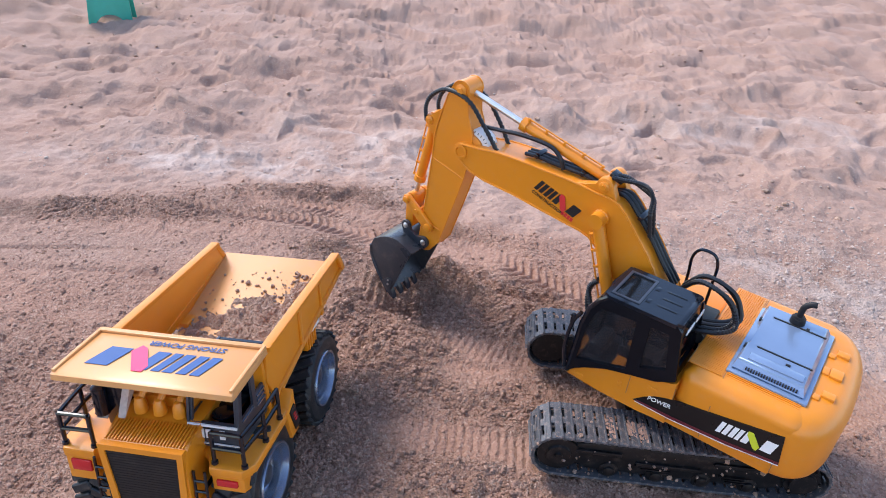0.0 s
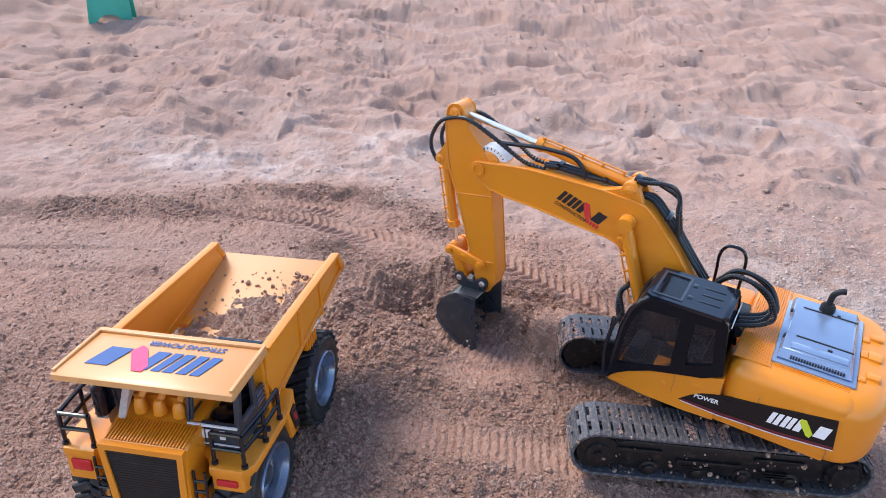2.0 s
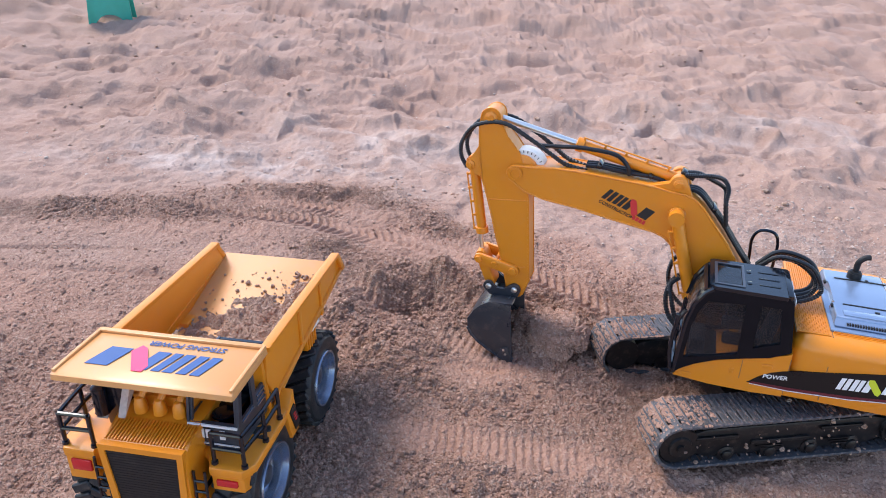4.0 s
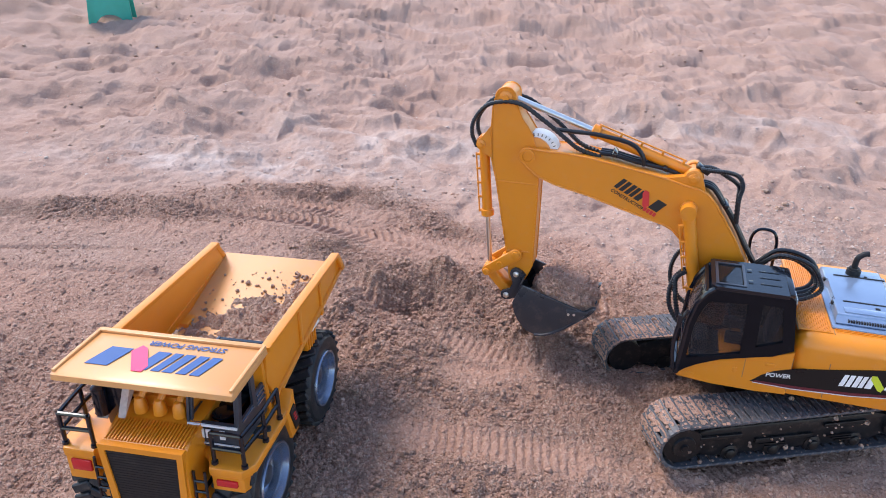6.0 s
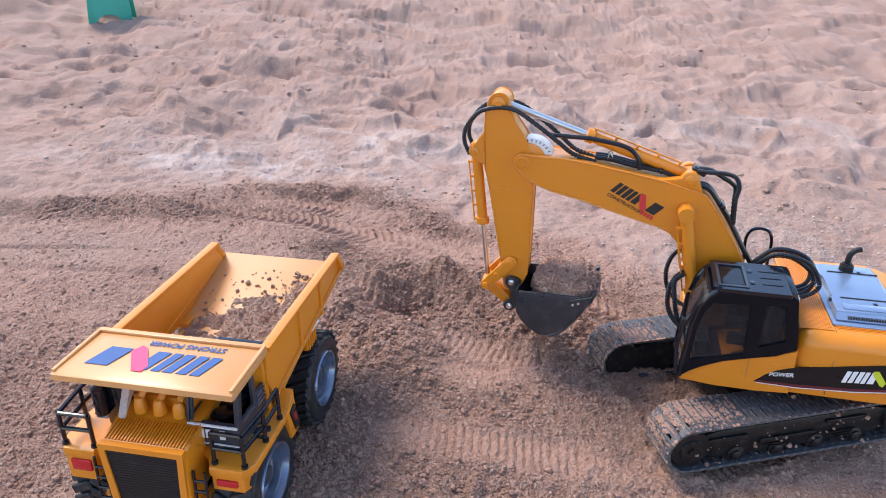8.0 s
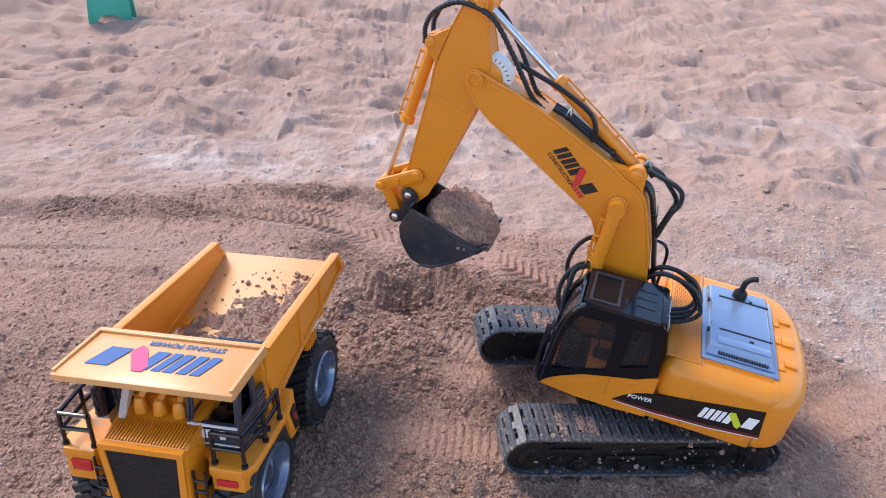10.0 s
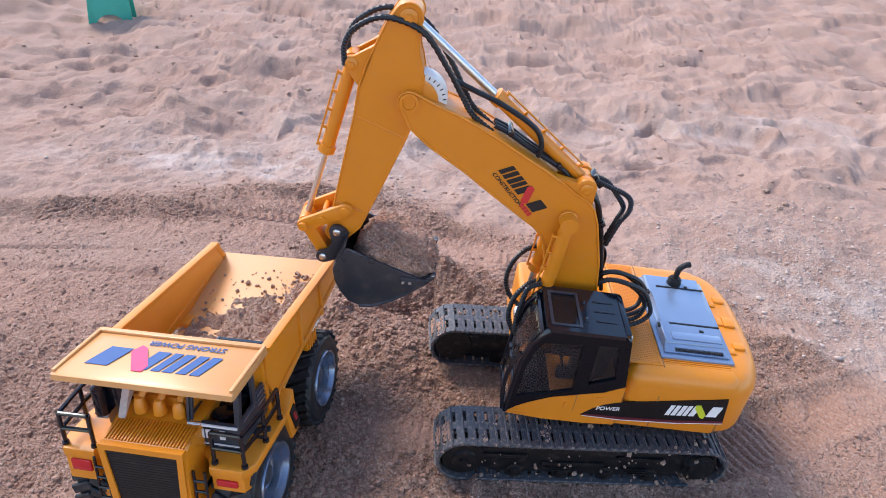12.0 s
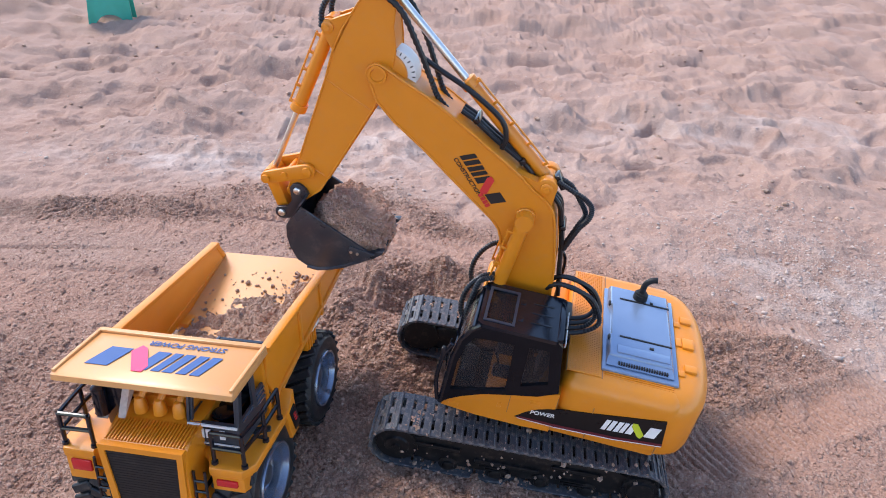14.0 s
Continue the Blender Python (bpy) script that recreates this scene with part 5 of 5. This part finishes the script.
    box(bm, (0.056, 0.043, 0.122), (0.006, 0.022, 0.030), 0.002)
    lathe(bm, [(0.112, 0.002), (0.1135, 0.0085), (0.1150, 0.0085), (0.1155, 0.006)], (0.086, 0.043, 0), 18, "z")
    part("cab_interior", bm, BLACK, tr, "black seat and steering wheel")
    bm = bmesh.new()
    box(bm, (0.0375, 0.0800, 0.078), (0.010, 0.0012, 0.026), 0.0003, rot=Euler((0, radians(20), 0)).to_matrix())
    part("side_label", bm, DECAL, tr, "black side label")
    bm = bmesh.new()
    for k in range(3):
        box(bm, (0.0365 + 0.0015 * k, 0.0808, 0.0760 + 0.0036 * k), (0.004, 0.0006, 0.0016))
    part("label_bar", bm, RED, tr, each=True)
    # box behind the cab on the near flank
    bm = bmesh.new()
    for s in (1, -1):
        box(bm, (-0.0480, s * 0.060, 0.1010), (0.022, 0.012, 0.016), 0.001)
        for k in range(4):
            box(bm, (-0.0565 + 0.0055 * k, s * 0.0665, 0.1010), (0.002, 0.0016, 0.014))
    part("side_box", bm, YELLOW, tr, each=True)
    bm = bmesh.new()
    box(bm, (-0.0560, 0.0672, 0.1115), (0.020, 0.002, 0.0030))
    part("side_strip", bm, WHITE, tr)
    return tr


def lump_mesh(name, size, seed, amp, material, sub=6):
    """A heap of crumbly sand with an uneven skin."""
    bm = bmesh.new()
    bmesh.ops.create_icosphere(bm, subdivisions=sub, radius=1.0)
    for v in bm.verts:
        n = v.co.normalized()
        k = 1 + amp * (noise.noise(n * 2.3 + Vector((seed, 0, 0))) + 0.6 * noise.noise(n * 6 + Vector((0, seed, 0))) + 0.5 * noise.noise(n * 13 + Vector((0, 0, seed))) + 0.35 * noise.noise(n * 27 + Vector((seed, 0, seed))))
        v.co = Vector((n.x * size[0], n.y * size[1], n.z * size[2])) * k
    return part(name, bm, material, smooth=80)


def bed_sand(tr):
    """The heap and crumbs that lie in the truck's bed, one thing."""
    m = tr.matrix_basis
    def floor_z(x):
        return 0.105 + (-0.04 - x) * 0.27 if x < -0.04 else 0.105 - (x + 0.04) * 0.185
    n = 170
    bm = bmesh.new()
    xs = np.linspace(0.050, -0.105, n)
    ys = np.linspace(-0.0615, 0.0615, 130)
    vs = {}
    for i, x in enumerate(xs):
        for j, y in enumerate(ys):
            edge = 0.010 * noise.noise(Vector((x * 60, y * 60, 2))) + 0.012 * noise.noise(Vector((x * 20, y * 20, 5)))
            h = 0.0125 - 0.24 * max(0, -0.004 + (y * -0.62) + edge + 0.012) - 0.20 * max(0, -x - 0.052 + edge) * (1.6 if y < 0.03 else 0.55)
            h += 0.0052 * noise.noise(Vector((x * 70, y * 70, 4))) + 0.0042 * noise.noise(Vector((x * 150, y * 150, 1))) + 0.0034 * noise.noise(Vector((x * 380, y * 380, 9)))
            vs[i, j] = bm.verts.new((x, y, floor_z(x) + min(h, 0.017) - 0.0035))
    for i in range(n - 1):
        for j in range(129):
            bm.faces.new((vs[i, j], vs[i + 1, j], vs[i + 1, j + 1], vs[i, j + 1]))
    heap = tagged(part("sand_heap", bm, LUMP, smooth=80), "dry brown sand lying in the truck bed", "sand", kind="stuff")
    heap.matrix_basis = m
    rs = np.random.RandomState(5)
    spots = []
    for k in range(2600):
        x, y = rs.uniform(-0.125, 0.03), rs.uniform(-0.055, 0.060)
        p = math.exp(-((y - 0.050) / 0.035) ** 2) * 0.7 + math.exp(-((x - 0.0) / 0.05) ** 2) * 0.5
        if rs.rand() < p * 0.8 or rs.rand() < 0.05:
            r = 0.0004 + rs.exponential(0.0008)
            q = m @ Vector((x, y, floor_z(x) + r * 0.5 + (0.006 if x > -0.03 and y > 0.0 else 0)))
            spots.append((q.x, q.y, q.z, min(r, 0.0026)))
    scatter("sand_crumbs", spots, LUMP, "loose crumbs of sand on the yellow bed floor")


def loose_sand():
    """Crumbs on the dug ground and pale grit on the trodden ground."""
    rs = np.random.RandomState(21)
    X, Y = rs.uniform(-0.6, 0.62, 240000), rs.uniform(0.36, 1.10, 240000)
    d = dug(X, Y)
    d = d * (1 - 0.97 * prints(X, Y))
    patch = np.clip(0.5 + 1.3 * vnoise(X, Y, 0.045, 30), 0, 1)
    keep = rs.rand(240000) < np.maximum(d, 0.05 * turned(X, Y)) * (1 - prints(X, Y)) * (0.3 + 0.7 * patch) * 0.75
    X, Y = X[keep], Y[keep]
    R = np.minimum(0.0008 + rs.exponential(0.0006, len(X)), 0.0036)
    Z = height(X, Y) + R * 0.3
    scatter("sand_clods", np.stack([X, Y, Z, R], -1), CLOD, "crumbly clods of damp brown sand", 0.75)
    X = np.concatenate([rs.normal(0.58, 0.15, 5200), rs.uniform(-0.9, 1.1, 2600), rs.normal(-0.3, 0.2, 700)])
    Y = np.concatenate([rs.normal(0.88, 0.16, 5200), rs.uniform(0.45, 1.8, 2600), rs.normal(1.15, 0.08, 700)])
    keep = (prints(X, Y) < 0.3) & ((turned(X, Y) < 0.5) | (rs.rand(len(X)) < 0.12))
    X, Y = X[keep], Y[keep]
    R = np.minimum(0.0005 + rs.exponential(0.00055, len(X)), 0.0036)
    # a few larger pale stones at the edge of the turned ground
    SX, SY = rs.normal(0.50, 0.05, 46), rs.normal(0.73, 0.07, 46)
    keep = turned(SX, SY) < 0.4
    X, Y, R = np.concatenate([X, SX[keep]]), np.concatenate([Y, SY[keep]]), np.concatenate([R, 0.0016 + rs.exponential(0.0011, keep.sum())])
    FX, FY = rs.uniform(-1.6, 2.0, 1500), rs.uniform(1.02, 2.6, 1500)
    keep = vnoise(FX, FY, 0.25, 31) + 0.5 * vnoise(FX, FY, 0.08, 32) > 0.05
    FX, FY = FX[keep], FY[keep]
    FR = np.minimum(0.0015 + rs.exponential(0.0020, len(FX)), 0.009)
    scatter("sand_lumps", np.stack([FX, FY, height(FX, FY), FR], -1), LUMP, "dry lumps of trodden sand", 0.55)
    scatter("pale_grit", np.stack([X, Y, height(X, Y) + R * 0.2, R], -1), PEBBLE, "pale grit and small pebbles on the sand", 0.7)


def green_toy():
    """A green plastic stand with an arched foot, at the back of the sand."""
    top = tagged(new("plastic_stand"), "green plastic stand with an arched foot on the sand", "plastic stand")
    bm = bmesh.new()
    prof = [(-0.062, -0.03), (-0.045, -0.03)] + [(0.040 * math.cos(radians(180 - 18 * k)), -0.03 + 0.032 * math.sin(radians(18 * k))) for k in range(1, 10)] + [(0.045, -0.03), (0.062, -0.03), (0.052, 0.13), (-0.052, 0.13)]
    prism(bm, prof, -0.004, 0.004, 0.001)
    part("front_leg", bm, GREEN, top, m=pose(0, -0.05, 0, -6, 0, 0))
    bm = bmesh.new()
    prism(bm, prof, -0.004, 0.004, 0.001)
    part("back_leg", bm, GREEN, top, m=pose(0, 0.05, 0, 6, 0, 0))
    bm = bmesh.new()
    box(bm, (0, 0, 0.132), (0.12, 0.11, 0.010), 0.003)
    part("seat", bm, GREEN, top)
    z = float(height(np.array([-1.06]), np.array([2.13]))[0])
    top.matrix_basis = pose(-1.06, 2.16, z + 0.026, 0, 0, 18)


ground()
DIGGER = excavator()
TRUCK = truck()
bed_sand(TRUCK)
def bucket_sand():
    """The scoop, heaped over the lip and pressed to the bucket's floor."""
    ob = lump_mesh("sand_load", (1.0, 1.0, 1.0), 3.0, 0.17, CLOD)
    for v in ob.data.vertices:
        k = v.co.length
        n = v.co / k
        n = Vector([abs(c) ** 0.72 * (1 if c > 0 else -1) for c in n]) * k
        q = pose(0.003, 0, -0.0610, 0, -6, 0) @ Vector((n.x * 0.0275, n.y * 0.0335, n.z * 0.0365))
        q.x = min(q.x, 0.0445)
        q.y = max(-0.0322, min(0.0322, q.y))
        q.z = max(q.z, -0.0850 + 0.642 * (q.x + 0.003) if q.x > -0.003 else -0.0960)
        v.co = q
    return ob


LOAD = tagged(bucket_sand(), "scoop of damp brown sand carried in the bucket", "sand")
green_toy()
loose_sand()


# ---- what moves: the digger drives and swings, its arm digs and lifts
def motions():
    # seconds, place, heading of body and of crawlers, boom, stick, lean of the ground, bucket
    rows = [(0, 0.2384, 0.5659, 145.87, 177.98, 22.12, -72.61, -0.018, 0.0341, 98), (0.5, 0.2381, 0.5652, 145.73, 178.04, 20.63, -78.25, -0.0151, 0.0281, 98),
            (1, 0.2378, 0.5656, 145.9, 178.2, 20.06, -90.74, -0.018, 0.030, 97.5), (1.5, 0.2382, 0.5654, 145.71, 178.0, 20.41, -94.97, -0.0156, 0.0289, 97.5),
            (2, 0.276, 0.5672, 150.97, 178.16, 21.37, -96.94, 0.0057, -0.027, 94.5), (2.5, 0.3051, 0.5763, 155.43, 182.27, 21.71, -96.03, 0.0349, -0.0174, 94.5),
            (3, 0.3221, 0.5908, 159.67, 186.53, 21.78, -95.49, 0.0414, -0.0388, 94), (5.3, 0.3404, 0.6031, 164.37, 190.15, 31.0, -87.6, 0.0731, -0.0776, 88),
            (5.5, 0.3404, 0.6031, 164.37, 190.15, 31.05, -87.51, 0.0731, -0.0776, 72.6), (6, 0.3407, 0.6034, 164.23, 190.08, 31.17, -87.21, 0.0729, -0.075, 18),
            (6.5, 0.3407, 0.6034, 164.23, 190.08, 31.17, -87.21, 0.0729, -0.075, 0), (7, 0.3407, 0.6034, 164.23, 190.08, 31.17, -87.21, 0.0729, -0.075, 0),
            (7.5, 0.3417, 0.6049, 167.86, 193.62, 31.27, -86.76, 0.0896, -0.0778, 0), (8, 0.3392, 0.6041, 167.88, 193.62, 31.17, -86.89, 0.082, -0.0789, 0),
            (10.3, 0.1838, 0.5773, 163.9, 188.44, 47.55, -68.16, -0.0711, 0.0475, 1), (10.5, 0.1838, 0.5773, 163.9, 188.44, 47.55, -68.16, -0.0711, 0.0475, 1),
            (11, 0.1855, 0.5749, 176.78, 187.09, 49.05, -68.0, -0.0396, 0.0307, 1), (11.5, 0.1833, 0.5751, 181.11, 187.6, 49.42, -68.43, -0.0356, 0.0307, 1),
            (12, 0.1358, 0.5666, 180.55, 185.33, 49.05, -68.13, -0.0553, 0.0693, 1), (12.5, 0.1159, 0.5541, 170.58, 176.16, 47.91, -67.24, -0.0565, 0.0767, 1),
            (13, 0.1157, 0.5538, 170.45, 176.07, 47.91, -67.22, -0.0583, 0.0756, 1), (13.5, 0.1171, 0.5536, 170.09, 175.38, 52.79, -62.56, -0.0551, 0.0776, 1),
            (14, 0.0897, 0.5563, 170.62, 175.54, 52.76, -62.2, -0.0697, 0.0798, 1)]
    D = DIGGER
    keys = {k: [] for k in ("ex", "body", "boom", "stick", "bucket", "rocker", "link", "arm0", "arm1", "dig0", "dig1", "l0", "l1", "l2", "l3", "load")}

    def turn(a, p):
        c, s = math.cos(radians(a)), math.sin(radians(a))
        return (c * p[0] - s * p[1], s * p[0] + c * p[1])

    def lay(a, y, ang):
        return pose(a[0], y, a[1], 0, -ang, 0)

    def aim(a, c):
        return math.degrees(math.atan2(c[1] - a[1], c[0] - a[0]))

    rest = None
    for t, x, y, yaw, crawl, be, al, gx, gy, cu in rows:
        lean = Matrix(((1, 0, -gx, 0), (0, 1, -gy, 0), (gx, gy, 1, 0), (0, 0, 0, 1)))
        ex = Matrix.Translation((x, y, 0)) @ (lean @ pose(0, 0, 0, 0, 0, crawl)).to_quaternion().to_matrix().to_4x4()
        sw = pose(0, 0, 0, 0, 0, yaw - crawl)

        def at(base, ang, p):
            q = turn(ang, p)
            return (base[0] + q[0], base[1] + q[1])
        tip = at(FOOT, be, (TIP, 0))
        pinp = at(tip, al, (STICK_PIN, 0))
        rock = at(tip, al, STICK_ROCK)
        ear = at(pinp, al + cu, (EAR, 0))
        # four-bar: where rocker and link meet
        d = math.dist(rock, ear)
        k = (ROCKER ** 2 - LINK ** 2 + d * d) / (2 * d)
        h = math.sqrt(max(0, ROCKER ** 2 - k * k))
        u = ((ear[0] - rock[0]) / d, (ear[1] - rock[1]) / d)
        knee = (rock[0] + k * u[0] - h * u[1], rock[1] + k * u[1] + h * u[0])
        bc, st, sc, bl = at(FOOT, be, BOOM_CYL), at(tip, al, STICK_TOP), at(tip, al, STICK_CYL), at(FOOT, be, BOOM_LIFT)
        keys["ex"].append((t, ex))
        keys["body"].append((t, sw))
        keys["boom"].append((t, sw @ lay(FOOT, 0, be)))
        keys["stick"].append((t, sw @ lay(tip, 0, al)))
        keys["bucket"].append((t, sw @ lay(pinp, 0, al + cu)))
        keys["rocker"].append((t, sw @ lay(rock, 0, aim(rock, knee))))
        keys["link"].append((t, sw @ lay(knee, 0, aim(knee, ear))))
        keys["arm0"].append((t, sw @ lay(bc, 0, aim(bc, st))))
        keys["arm1"].append((t, sw @ lay(st, 0, aim(st, bc))))
        keys["dig0"].append((t, sw @ lay(sc, 0, aim(sc, knee))))
        keys["dig1"].append((t, sw @ lay(knee, 0, aim(knee, sc))))
        for n, s in ((0, 1), (2, -1)):
            keys["l%d" % n].append((t, sw @ lay(bl, 0.0265 * s, aim(bl, LIFT_BASE))))
            keys["l%d" % (n + 1)].append((t, sw @ lay(LIFT_BASE, 0.0265 * s, aim(LIFT_BASE, bl))))
        inb = ex @ sw @ lay(pinp, 0, al + cu)
        if t == 6.5:
            rest = inb
        keys["load"].append((t, inb))
    # until it is scooped up the load lies in the pile where the bucket closes
    lying = Matrix.Translation((0, 0.01, -0.090)) @ rest
    keys["load"] = [(t, lying if t < 5.6 else m) for t, m in keys["load"]]
    for name, ob in (("ex", D["ex"]), ("body", D["body"]), ("boom", D["boom"]), ("stick", D["stick"]), ("bucket", D["bucket"]), ("rocker", D["rocker"]), ("link", D["link"]),
                     ("arm0", D["arm"][0]), ("arm1", D["arm"][1]), ("dig0", D["dig"][0]), ("dig1", D["dig"][1]),
                     ("l0", D["lifts"][0][1]), ("l1", D["lifts"][0][2]), ("l2", D["lifts"][1][1]), ("l3", D["lifts"][1][2]), ("load", LOAD)):
        walk(ob, keys[name])
    # the belts run round their wheels as the digger drives and turns
    for s, yc, shoes, cakes in D["belts"]:
        gone, steps = 0.0, [(rows[0][0], 0.0)]
        for p, q in zip(rows, rows[1:]):
            mid = radians((p[4] + q[4]) / 2)
            go = (q[1] - p[1]) * math.cos(mid) + (q[2] - p[2]) * math.sin(mid) - radians(q[4] - p[4]) * yc
            n = max(1, math.ceil(abs(go) / 0.008))
            steps += [(p[0] + (q[0] - p[0]) * k / n, gone + go * k / n) for k in range(1, n + 1)]
            gone += go
        run = {t: g for t, g in steps}
        for k, ob in list(enumerate(shoes)) + [(k - round(run[when] * SHOES / BELT), ob) for when, k, ob in cakes]:
            way = []
            for t, g in steps:
                x, z, a = belt_point(BELT * k / SHOES + g)
                way.append((t, pose(x, yc, z, 0, a, 0)))
            walk(ob, way)


motions()
